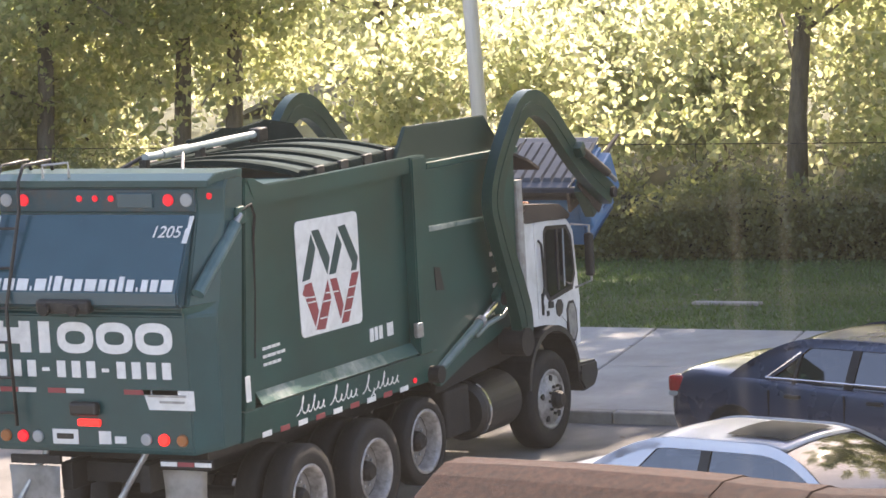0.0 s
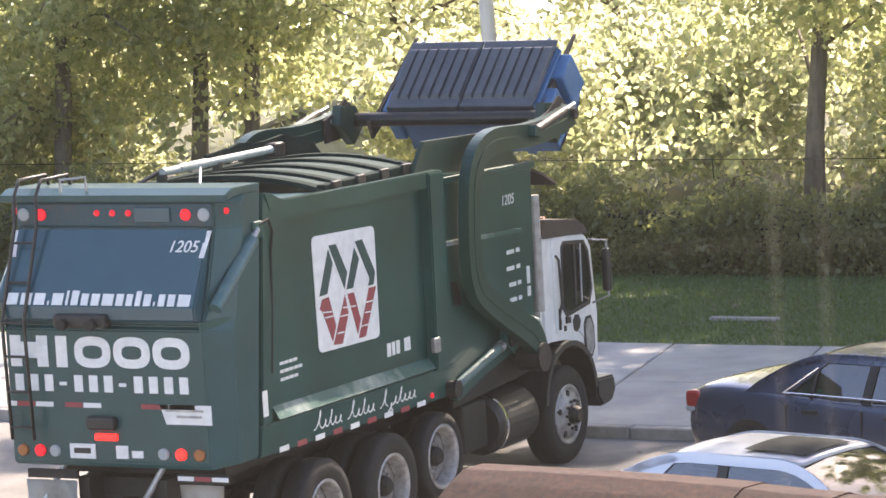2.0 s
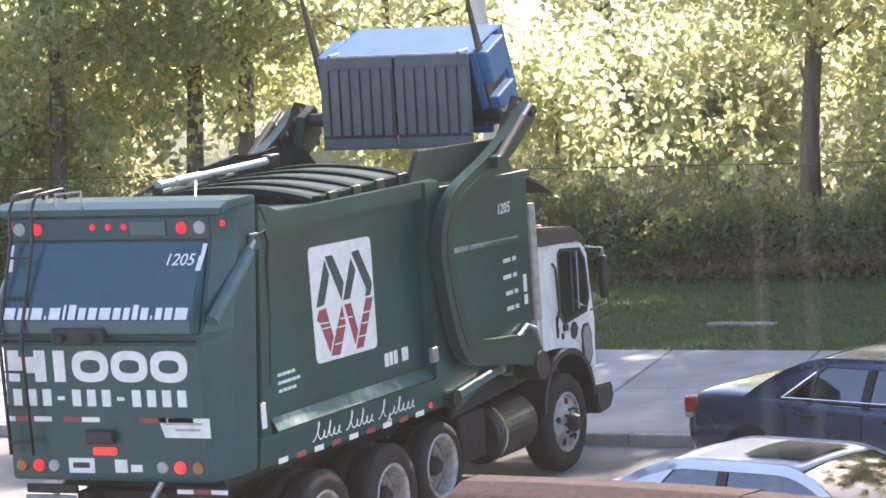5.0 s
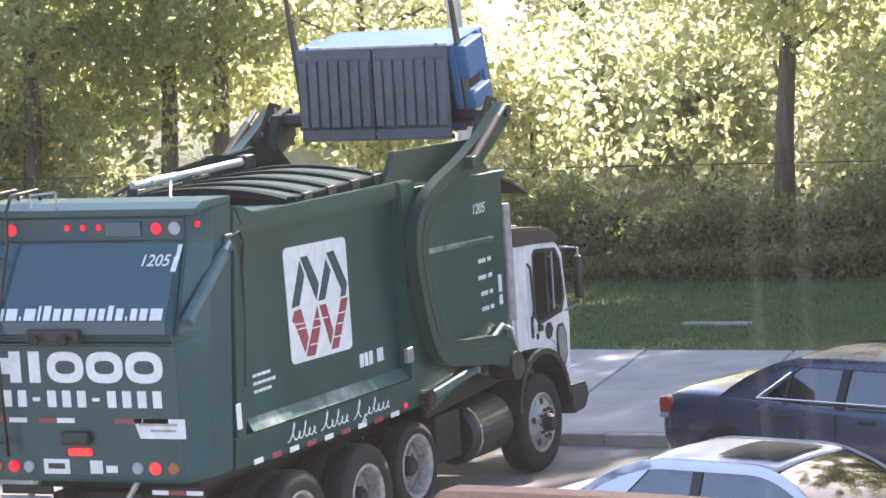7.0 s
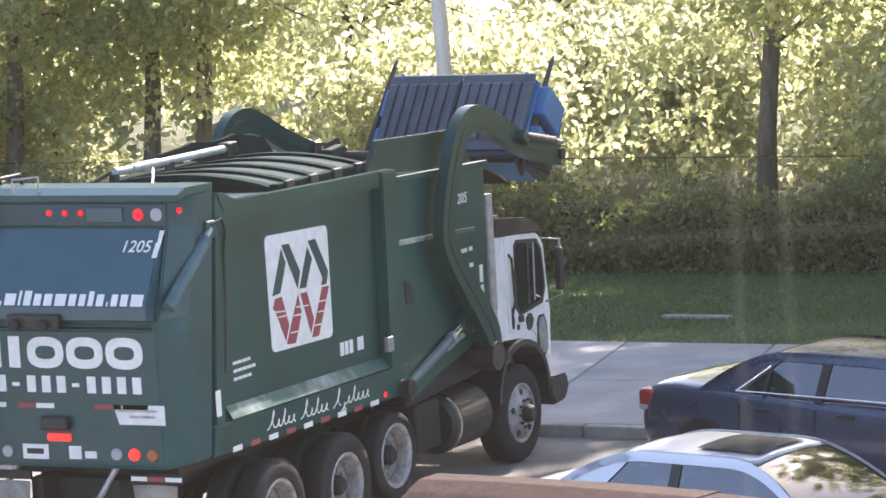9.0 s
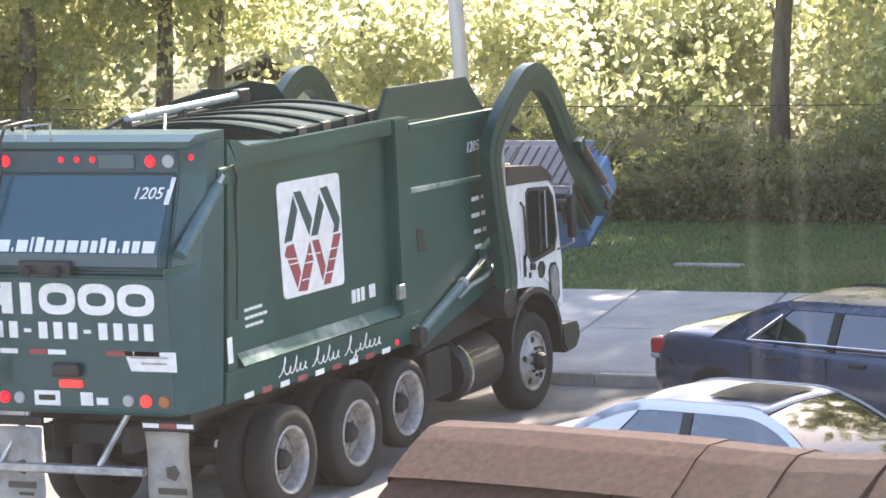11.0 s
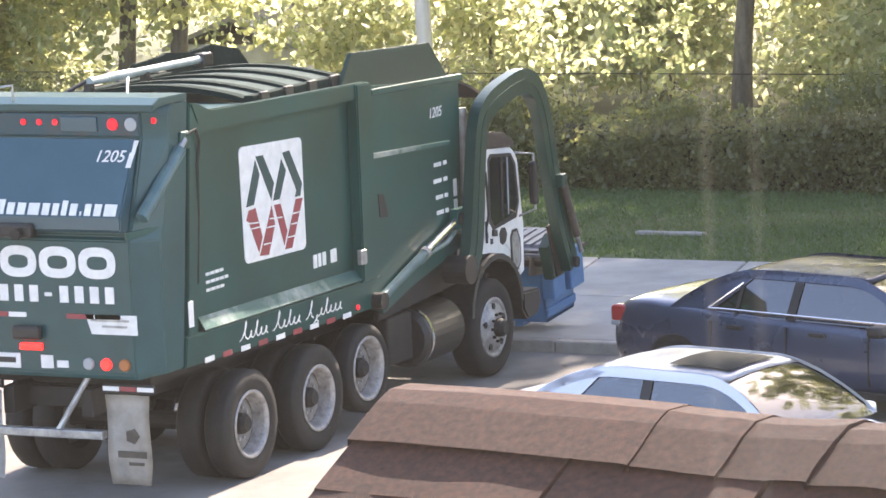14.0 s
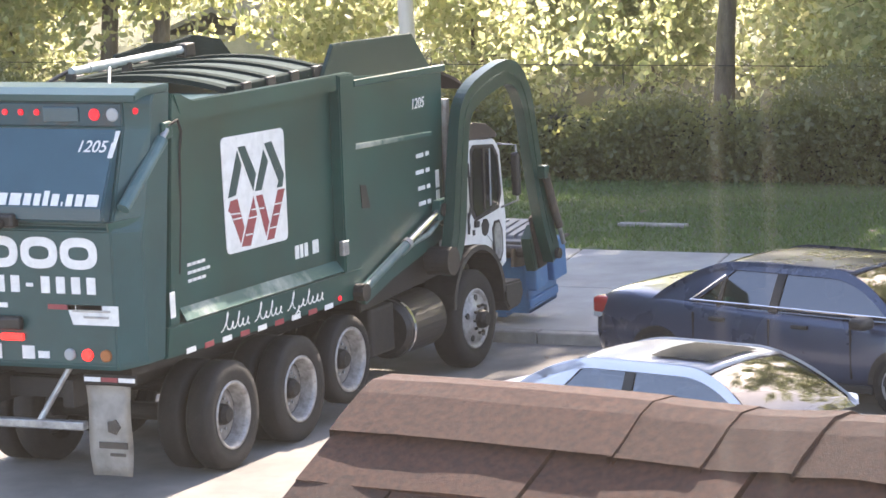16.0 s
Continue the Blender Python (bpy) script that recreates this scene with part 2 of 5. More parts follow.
def box(x0, x1, y0, y1, z0, z1, bevel=0.0, seg=2, bm=None):
    bm = bm or bmesh.new()
    r = bmesh.ops.create_cube(bm, size=1.0)
    for v in r["verts"]:
        v.co = Vector((x0 + (v.co.x + 0.5) * (x1 - x0), y0 + (v.co.y + 0.5) * (y1 - y0), z0 + (v.co.z + 0.5) * (z1 - z0)))
    if bevel:
        es = list({e for v in r["verts"] for e in v.link_edges})
        bmesh.ops.bevel(bm, geom=es, offset=bevel, segments=seg, affect='EDGES', profile=0.5)
    return bm


def prism(outline, x0, x1, bevel=0.0, bm=None, axis="x"):
    """A plate: an outline of (y, z) pairs, pulled from x0 to x1 (axis 'y': outline is (x, z); 'z': (x, y))."""
    bm = bm or bmesh.new()

    def at(u, v, w):
        return (w, u, v) if axis == "x" else (u, w, v) if axis == "y" else (u, v, w)
    a = [bm.verts.new(at(u, v, x0)) for u, v in outline]
    b = [bm.verts.new(at(u, v, x1)) for u, v in outline]
    n = len(outline)
    fs = [bm.faces.new(a), bm.faces.new(b[::-1])]
    for i in range(n):
        fs.append(bm.faces.new((a[i], b[i], b[(i + 1) % n], a[(i + 1) % n])))
    if bevel:
        es = list({e for f in fs[:2] for e in f.edges})
        bmesh.ops.bevel(bm, geom=es, offset=bevel, segments=2, affect='EDGES')
    return bm


def tube(p, q, r, r2=None, seg=14, bm=None):
    bm = bm or bmesh.new()
    p, q = Vector(p), Vector(q)
    m = (q - p).to_track_quat("Z", "Y").to_matrix().to_4x4()
    bmesh.ops.create_cone(bm, cap_ends=True, segments=seg, radius1=r, radius2=r if r2 is None else r2, depth=(q - p).length,
                          matrix=Matrix.Translation((p + q) / 2) @ m)
    return bm


def path_tube(pts, r, seg=8, bm=None):
    """A bent round bar through the points."""
    bm = bm or bmesh.new()
    pts = [Vector(p) for p in pts]
    rings = []
    for i, p in enumerate(pts):
        d = (pts[min(i + 1, len(pts) - 1)] - pts[max(i - 1, 0)]).normalized()
        u = d.orthogonal().normalized() if i == 0 else (rings_u - d * rings_u.dot(d)).normalized()
        rings_u = u
        w = d.cross(u)
        rr = r[i] if isinstance(r, (list, tuple)) else r
        rings.append([bm.verts.new(p + (u * math.cos(a) + w * math.sin(a)) * rr) for a in [2 * math.pi * k / seg for k in range(seg)]])
    for a, b in zip(rings, rings[1:]):
        for k in range(seg):
            bm.faces.new((a[k], a[(k + 1) % seg], b[(k + 1) % seg], b[k]))
    bm.faces.new(rings[0][::-1])
    bm.faces.new(rings[-1])
    return bm


def lathe(profile, axis="x", seg=28, bm=None, caps=True):
    """Turn (radius, along) pairs about the axis."""
    bm = bm or bmesh.new()
    rings = []
    for r, h in profile:
        ring = []
        for k in range(seg):
            a = 2 * math.pi * k / seg
            u, v = r * math.cos(a), r * math.sin(a)
            ring.append(bm.verts.new((h, u, v) if axis == "x" else (u, v, h) if axis == "z" else (u, h, v)))
        rings.append(ring)
    for a, b in zip(rings, rings[1:]):
        for k in range(seg):
            bm.faces.new((a[k], a[(k + 1) % seg], b[(k + 1) % seg], b[k]))
    if caps:
        bm.faces.new(rings[0][::-1])
        bm.faces.new(rings[-1])
    return bm


def quad_prism(corners, depth, bm=None):
    """A thin plate on four or more corners, thickened along its normal."""
    bm = bm or bmesh.new()
    c = [Vector(p) for p in corners]
    n = (c[1] - c[0]).cross(c[2] - c[1]).normalized() * depth
    a = [bm.verts.new(p) for p in c]
    b = [bm.verts.new(p + n) for p in c]
    bm.faces.new(a)
    bm.faces.new(b[::-1])
    k = len(c)
    for i in range(k):
        bm.faces.new((a[i], b[i], b[(i + 1) % k], a[(i + 1) % k]))
    return bm


def lettering(name, text, size, m, material, parent, label=""):
    cu = bpy.data.curves.new(name, 'FONT')
    cu.body, cu.size, cu.extrude, cu.align_x, cu.align_y = text, size, 0.002, 'CENTER', 'CENTER'
    cu.offset, cu.shear = 0.006 * size, 0.2
    tmp = bpy.data.objects.new(name, cu)
    me = bpy.data.meshes.new_from_object(tmp)
    bpy.data.objects.remove(tmp)
    me.materials.clear()
    me.materials.append(material)
    ob = new(name, me)
    ob.parent = parent
    ob.matrix_basis = m
    return tagged(ob, label)


# ---- ground ----
KERB_Y, LAWN_Y, PAD_Z = 8.75, 14.35, 0.13
ground = tagged(part("ground", box(-220, 220, -120, 260, -0.6, -0.03), M_EARTH), "rough earth and leaf litter spreading under the trees", "ground", kind="structure")
road = tagged(part("road", box(-60, 60, -60, KERB_Y, -0.3, 0.0), M_ASPHALT), "worn grey asphalt yard with patches and stains", "road", kind="structure")
pad = tagged(new("pavement"), "pale concrete pad in jointed slabs behind the kerb", "pavement", kind="structure")
lawn = tagged(part("lawn", box(-60, 60, LAWN_Y, 20.6, -0.3, 0.12), M_SOIL), "mown green lawn strip before the hedge", "lawn", kind="structure")


def blades(name, count, x0, x1, y0, y1, z, h, w, material, label, seed):
    rng = np.random.default_rng(seed)
    x, y = rng.uniform(x0, x1, count), rng.uniform(y0, y1, count)
    a = rng.uniform(0, 2 * np.pi, count)
    hh, lean = h * rng.uniform(0.4, 1.2, count), rng.normal(0, 0.5, (count, 2)) * h
    dx, dy = np.cos(a) * w, np.sin(a) * w
    v = np.empty((count, 3, 3))
    v[:, 0] = np.stack([x - dx, y - dy, np.full(count, z)], 1)
    v[:, 1] = np.stack([x + dx, y + dy, np.full(count, z)], 1)
    v[:, 2] = np.stack([x + lean[:, 0], y + lean[:, 1], z + hh], 1)
    me = bpy.data.meshes.new(name)
    me.from_pydata(v.reshape(-1, 3).tolist(), [], np.arange(count * 3).reshape(-1, 3).tolist())
    me.materials.append(material)
    return tagged(new(name, me), label, "grass", kind="stuff")


blades("grass", 60000, -14, 7, LAWN_Y + 0.03, 20.4, 0.12, 0.07, 0.012, M_GRASS, "short green grass blades on the lawn", 3)

# a pale plank left on the lawn
plank = tagged(part("plank", box(-1.16, -0.20, 16.24, 16.38, 0.125, 0.17, 0.012), M_KERB), "pale weathered plank lying on the lawn", "plank")


def leaf_litter():
    rng = np.random.default_rng(21)
    vs, fs = [], []
    for i in range(160):
        x, y = rng.uniform(-3.5, 8), rng.uniform(KERB_Y + 0.2, LAWN_Y + 3)
        if rng.random() < 0.4:
            x, y = rng.uniform(1.5, 8), rng.uniform(-1, KERB_Y - 0.3)
        z = 0.012 if y < KERB_Y - 0.2 else PAD_Z + 0.012 + (0.06 if y > LAWN_Y else 0)
        a, s = rng.uniform(0, 6.28), rng.uniform(0.03, 0.08)
        u, w = np.array((math.cos(a), math.sin(a), 0.15)) * s, np.array((-math.sin(a), math.cos(a), -0.1)) * s * 0.5
        p = np.array((x, y, z))
        vs += [tuple(p - u), tuple(p + w), tuple(p + u), tuple(p - w)]
        fs.append((4 * i, 4 * i + 1, 4 * i + 2, 4 * i + 3))
    me = bpy.data.meshes.new("leaf_litter")
    me.from_pydata(vs, [], fs)
    me.materials.append(M_BARK)
    return tagged(new("leaf_litter", me), "dry brown fallen leaves scattered on the paving", "leaves", kind="stuff")


leaf_litter()


# ---- foliage ----
def leaves(rng, centres, radii, per, size, squash=0.8):
    """Leaf diamonds scattered in clumps; returns vertices and faces."""
    n = len(centres) * per
    c = np.repeat(np.asarray(centres), per, 0)
    r = np.repeat(np.asarray(radii), per)[:, None]
    d = rng.normal(size=(n, 3))
    d /= np.linalg.norm(d, axis=1)[:, None]
    d *= (rng.uniform(0.15, 1.0, n) ** 0.55)[:, None]
    d[:, 2] *= squash
    p = c + d * r
    u = rng.normal(size=(n, 3))
    u[:, 2] -= 0.5
    u /= np.linalg.norm(u, axis=1)[:, None]
    w = np.cross(u, rng.normal(size=(n, 3)))
    w /= np.linalg.norm(w, axis=1)[:, None]
    s = (size * rng.uniform(0.6, 1.3, n))[:, None]
    v = np.stack([p - u * s * 0.5, p + w * s * 0.33 + u * s * 0.05, p + u * s * 0.55, p - w * s * 0.33 + u * s * 0.05], 1)
    return v.reshape(-1, 3), np.arange(n * 4).reshape(-1, 4)


def leaf_object(name, chunks, material, parent=None):
    vs, fs, k = [], [], 0
    for v, f in chunks:
        vs.append(v)
        fs.append(f + k)
        k += len(v)
    me = bpy.data.meshes.new(name)
    me.from_pydata(np.concatenate(vs).tolist(), [], np.concatenate(fs).tolist())
    me.materials.append(material)
    ob = new(name, me)
    ob.parent = parent
    return ob


def make_tree(seed, height, spread, low, material, girth, label, small=0.15, upper=95, per=42, big=0.30, open_front=False):
    """A broadleaf tree: bent tapered trunk, limbs, and a crown of leaf clumps with gaps."""
    rng = np.random.default_rng(seed)
    t = thing("tree", label, "tree", "trees behind the hedge")
    pts, rad = [], []
    bend = rng.normal(0, 0.05, 2)
    for i in range(9):
        z = height * 0.8 * i / 8
        pts.append((bend[0] * z + 0.12 * math.sin(z * 0.7 + seed), bend[1] * z, z - 0.4 * (i == 0)))
        rad.append(girth * (1.25 if i == 0 else 1.0) * (1 - 0.1 * i))
    part("trunk", path_tube(pts, rad, 10), M_BARK, t, smooth=True)
    tips = []
    for i in range(14):
        z0 = rng.uniform(low + 0.3, height * 0.75)
        k = min(int(z0 / (height * 0.8) * 8), 7)
        o = Vector(pts[k]).lerp(Vector(pts[k + 1]), (z0 / (height * 0.8) * 8) - k)
        a = 2.4 * i + rng.uniform(-0.4, 0.4)
        reach = spread * rng.uniform(0.55, 1.0) * (1.0 if z0 < height * 0.5 else 0.7)
        rise = rng.uniform(-0.12, 0.35) * reach
        e = o + Vector((math.cos(a) * reach, math.sin(a) * reach, rise))
        m = o.lerp(e, 0.5) + Vector((0, 0, 0.18 * reach))
        part("limb", path_tube([o, m, e], [girth * 0.28, girth * 0.18, girth * 0.06], 6), M_BARK, t, smooth=True)
        tips += [e, m.lerp(e, 0.5), m]
    cen_l, rad_l, cen_u, rad_u = [], [], [], []
    for i in range(150):
        a, q = rng.uniform(0, 2 * math.pi), math.sqrt(rng.uniform(0.02, 1.0))
        z = rng.uniform(low, min(5.2, height * 0.75))
        wide = spread * (0.75 + 0.25 * math.sin(z * 1.7 + seed))
        cx, cy = math.cos(a) * wide * q, math.sin(a) * wide * q
        if open_front and 0.37 * cx - 0.93 * cy > -0.3 and abs(0.93 * cx + 0.37 * cy) < 0.75 and z < 2.7:
            continue
        cen_l.append((cx, cy, z + 0.5 * (1 - q)))
        rad_l.append(rng.uniform(0.3, 0.75))
    if open_front:
        for i in range(12):
            q, w_ = rng.uniform(0.7, 1.7), rng.uniform(-0.7, 0.7)
            cen_l.append((0.37 * q + 0.93 * w_, -0.93 * q + 0.37 * w_, rng.uniform(3.1, 4.8)))
            rad_l.append(0.5)
    for tip in tips:
        if tip.z < 5.5:
            cen_l.append(tuple(tip))
            rad_l.append(0.55)
        else:
            cen_u.append(tuple(tip))
            rad_u.append(0.9)
    for i in range(60):
        a, q = rng.uniform(0, 2 * math.pi), math.sqrt(rng.uniform(0.05, 1.0))
        z = rng.uniform(min(5.0, height * 0.7), height)
        wide = spread * math.sqrt(max(0.06, 1 - ((z - height * 0.35) / (height * 0.7)) ** 2))
        cen_u.append((math.cos(a) * wide * q, math.sin(a) * wide * q, z))
        rad_u.append(rng.uniform(0.6, 1.2))
    crown = leaf_object("crown", [leaves(rng, cen_l, rad_l, per, small), leaves(rng, cen_u, rad_u, upper, big)], material, t)
    return t


tree_a = make_tree(11, 16.0, 3.6, 1.1, M_LEAF, 0.165, "broadleaf tree with dense green backlit leaves and a dark trunk", open_front=True)
tree_a.matrix_basis = pose(-3.5, 26.0, 0)
tree_b = make_tree(12, 13.0, 3.4, 1.7, M_LEAF, 0.17, "broadleaf tree with green leaves and a slim grey-brown trunk", open_front=True)
tree_b.matrix_basis = pose(-14.75, 26.0, 0, 0, 0, 0)
# added beyond the view to shade the yard and mottle the windscreen's reflection
tree_e = make_tree(17, 22.0, 4.2, 1.5, M_LEAF, 0.19, "tall broadleaf tree with an airy green crown, out of view, added for shade and reflections", upper=80)
tree_e.matrix_basis = pose(7.8, 26.5, 0, 0, 0, 40)
tree_c = make_tree(13, 5.6, 3.3, 0.5, M_LEAF_Y, 0.15, "broadleaf tree with leaves coloured pale yellow as if sunlit", 0.15, 34, 42, 0.17)
tree_c.matrix_basis = pose(-16.3, 36.0, 0, 0, 0, 0)
tree_d = make_tree(14, 2.9, 1.7, 0.4, M_LEAF_Y, 0.06, "small leafy sapling growing behind the hedge", 0.16, 20, 14, 0.16)
tree_d.matrix_basis = pose(-7.0, 30.5, 0, 0, 0, 0)
# trees with x above 0 are mostly out of view, added for shade
for src, x, y, turn in ((tree_b, -13.85, 26.2, 8), (tree_b, -16.6, 24.6, -10), (tree_b, -19.6, 27.0, 70), (tree_b, -24.0, 26.0, 10),
                        (tree_c, -5.5, 34.5, 170), (tree_c, -1.0, 34.0, 300),
                        (tree_c, -7.5, 38.5, 20), (tree_c, -18.0, 41.0, 120), (tree_c, -24.5, 40.0, 260), (tree_c, -3.0, 37.5, 150),
                        (tree_d, -0.2, 24.2, 0), (tree_d, -1.6, 27.5, 90), (tree_d, -2.9, 29.0, 200), (tree_d, 0.6, 28.5, 320), (tree_d, -9.2, 31.5, 120), (tree_d, -10.5, 26.5, 200), (tree_d, -18.0, 24.0, 280), (tree_d, -21.0, 24.5, 20),
                        (tree_a, 2.6, 26.5, 200), (tree_e, 11.2, 26.0, 300), (tree_e, 14.0, 26.8, 90), (tree_a, 19.0, 26.0, 150),
                        (tree_d, -16.9, 26.3, 15), (tree_d, -17.9, 25.2, 110), (tree_d, -18.7, 28.5, 310), (tree_d, -8.9, 27.8, 60), (tree_d, -6.4, 30.0, 140), (tree_a, 0.4, 28.0, 245), (tree_c, -9.4, 36.2, 75), (tree_c, -13.4, 41.0, 210),
                        (tree_c, 4.0, 33.0, 10), (tree_c, 10.5, 32.0, 100), (tree_a, 24.0, 28.0, 15), (tree_e, 7.2, 24.2, 120), (tree_e, 9.6, 23.4, 200)):
    copy_thing(src, pose(x, y, 0, 0, 0, turn))


def make_hedge():
    rng = np.random.default_rng(5)
    h = thing("hedge", "dense dark green clipped hedge with brown twigs", "hedge")
    # one solid dark block fills the hedge in place of twigs
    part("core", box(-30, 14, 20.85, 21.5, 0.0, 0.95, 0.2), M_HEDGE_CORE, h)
    cen, rad = [], []
    for i in range(3600):
        x = rng.uniform(-30, 14)
        top = 1.45 + 0.22 * math.sin(x * 0.9) + 0.16 * math.sin(x * 2.3 + 1) - 0.45 * math.exp(-((x + 4.2) / 1.7) ** 2)
        z = rng.uniform(0.1, top)
        cen.append((x, 20.35 + rng.uniform(0, 1.2) * (0.4 if z < top - 0.3 else 1), z))
        rad.append(rng.uniform(0.18, 0.36))
    leaf_object("foliage", [leaves(rng, cen, rad, 44, 0.09, 1.0)], M_LEAF_H, h)
    return h


make_hedge()

pole = thing("utility_pole", "pale weathered wooden utility pole standing behind the hedge", "utility pole")
pole.matrix_basis = pose(-7.98, 24.0, 0, 0, -1.5, 0)
part("shaft", tube((0, 0, -0.3), (0, 0, 10.5), 0.128, 0.10, 16), M_POLE, pole, smooth=True)
part("crossarm", box(-1.1, 1.1, -0.06, 0.06, 9.7, 9.82, 0.01), M_POLE, pole)

fence = thing("wire_fence", "thin dark wire fence half lost in the foliage", "fence")
for i in range(0, 12, 3):
    part("post", tube((-18 + 2.4 * i, 22.2, 0), (-18 + 2.4 * i, 22.2, 1.60), 0.008, seg=6), M_CHASSIS, fence)
for z in (0.9, 1.58):
    part("rail", tube((-18, 22.2, z), (8.4, 22.2, z), 0.007, seg=6), M_CHASSIS, fence)

# a low white shed beyond the trees
shed = thing("shed", "low white shed with a pale grey gable roof beyond the trees", "shed")
part("wall", box(-18.2, -15.6, 33.6, 36.0, -0.1, 0.85), M_WHITE, shed)
part("roof", prism([(-18.4, 0.8), (-16.9, 1.4), (-15.4, 0.8), (-15.4, 0.72), (-16.9, 1.3), (-18.4, 0.72)], 33.4, 36.2, axis="y"), M_CONC, shed)

# added glowing wall that shows as white glare through the leaf gaps
backdrop = tagged(part("backdrop", box(-120, 90, 75.0, 75.4, -1, 16), M_GLOWSKY), "glowing backdrop wall standing in for pale sky glare beyond the trees", "backdrop", kind="structure")


# ---- refuse truck ----
truck = thing("garbage_truck", "dark green front-loading garbage truck with a white cab", "truck", m=pose(0, 0, 0))


def tailgate_outline(k):
    """Rear wall profile (y, z) at the inner edge (k=0) and at the outer cheek (k=1)."""
    if k == 0:
        return [(0.02, 1.25), (0.0, 1.3), (0.0, 2.52), (0.05, 2.56), (0.05, 2.6), (0.33, 3.42), (0.33, 3.66), (0.42, 3.74), (0.92, 3.72), (0.60, 1.25)]
    return [(0.30, 1.27), (0.28, 1.32), (0.30, 2.5), (0.34, 2.56), (0.36, 2.62), (0.56, 3.40), (0.58, 3.62), (0.64, 3.70), (0.92, 3.70), (0.60, 1.27)]


def ring_plate(x, z, rx, rz, ix, iz, y0, y1, n=28):
    """A flat rounded ring standing on the wall: outer and inner half sizes."""
    bm = bmesh.new()

    def loop(hx, hz, y):
        out = []
        for k in range(n):
            c, q = math.cos(2 * math.pi * k / n), math.sin(2 * math.pi * k / n)
            out.append(bm.verts.new((x + hx * math.copysign(abs(c) ** 0.75, c), y, z + hz * math.copysign(abs(q) ** 0.75, q))))
        return out
    rings = [loop(ix, iz, y1), loop(rx, rz, y1), loop(rx, rz, y0), loop(ix, iz, y0)]
    for a, b in zip(rings, rings[1:] + rings[:1]):
        for k in range(n):
            bm.faces.new((a[k], a[(k + 1) % n], b[(k + 1) % n], b[k]))
    return bm


def build_tailgate():
    bm = bmesh.new()
    rows = [(-1.21, 1), (-1.06, 0), (1.06, 0), (1.21, 1)]
    loops = [[bm.verts.new((x, y, z)) for y, z in tailgate_outline(k)] for x, k in rows]
    for a, b in zip(loops, loops[1:]):
        for i in range(len(a)):
            bm.faces.new((a[i], a[(i + 1) % len(a)], b[(i + 1) % len(a)], b[i]))
    bm.faces.new(loops[0])
    bm.faces.new(loops[-1][::-1])
    bmesh.ops.bevel(bm, geom=list(bm.edges), offset=0.012, segments=2, affect='EDGES')
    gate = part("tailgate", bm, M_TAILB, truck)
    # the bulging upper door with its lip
    # the door leans skywards, its colour carries that bluish light
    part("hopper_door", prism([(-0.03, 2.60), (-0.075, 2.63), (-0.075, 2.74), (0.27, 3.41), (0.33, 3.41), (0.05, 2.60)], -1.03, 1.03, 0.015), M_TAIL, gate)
    part("lamp_band", box(-1.05, 1.05, 0.30, 0.34, 3.43, 3.64, 0.01), M_BAND, gate)
    part("top_cap", prism([(0.28, 3.66), (0.28, 3.72), (0.42, 3.77), (0.9, 3.76), (0.9, 3.70), (0.42, 3.70)], -1.22, 1.22, 0.008), M_TAILB, gate)
    for s in (-1, 1):
        part("corner_gusset", quad_prism([(s * 1.05, -0.02, 2.60), (s * 1.2, 0.34, 2.62), (s * 1.2, 0.34, 2.50), (s * 1.05, 0.0, 2.50)], 0.03), M_GREEN, gate)
        cyl = part("tailgate_cylinder", tube((s * 1.245, 0.68, 3.27), (s * 1.16, 0.08, 2.72), 0.062), M_CYL, gate, smooth=False)
        part("cylinder_rod", tube((s * 1.24, 0.78, 3.35), (s * 1.23, 0.69, 3.27), 0.03), M_STEEL, cyl)
        part("hinge_lug", box(s * 1.22 - 0.03, s * 1.22 + 0.03, 0.72, 0.88, 3.26, 3.42, 0.02), M_GREEN, gate)
        part("hydraulic_hose", path_tube([(s * 1.24, 0.8, 3.38), (s * 1.26, 0.95, 3.42), (s * 1.25, 1.02, 3.30), (s * 1.23, 1.0, 3.1), (s * 1.22, 0.98, 2.6), (s * 1.22, 0.9, 2.0)], 0.014, 6), M_RUBBER, gate)
        part("grab_mark", quad_prism([(s * 1.035 - 0.025, 0.27, 3.40), (s * 1.035 + 0.025, 0.27, 3.40), (s * 1.01 + 0.025, 0.14, 3.17), (s * 1.01 - 0.025, 0.14, 3.17)], 0.008), M_DECAL, gate, "white reflective strip")
        part("marker_lamp", lathe([(0.028, 0.55), (0.03, 0.57), (0.02, 0.548)], "y", 10), M_LREDON, gate).matrix_basis = pose(s * 1.13, -0.13, 3.56)
    part("lip_box", box(-0.45, 0.12, -0.14, -0.02, 2.55, 2.68, 0.03), M_BLACK, gate, "dark latch box under the door")
    for x in (-0.33, -0.02):
        part("work_lamp", lathe([(0.05, -0.20), (0.055, -0.17), (0.05, -0.14)], "y", 12), M_CHASSIS, gate).matrix_basis = pose(x, 0, 2.59)
    # lamps of the upper band
    for x in (-0.78, 0.78):
        part("stop_lamp", lathe([(0.05, 0.285), (0.056, 0.292), (0.056, 0.31)], "y", 18), M_LREDON, gate).matrix_basis = pose(x, 0, 3.54)
    for x in (-0.97, 0.97):
        part("round_lamp", lathe([(0.05, 0.285), (0.062, 0.292), (0.062, 0.31)], "y", 18), M_LCLEAR, gate).matrix_basis = pose(x, 0, 3.54)
    for x in (-0.17, 0.0, 0.17):
        part("cluster_lamp", lathe([(0.024, 0.285), (0.03, 0.292), (0.03, 0.31)], "y", 12), M_LREDON, gate).matrix_basis = pose(x, 0, 3.555)
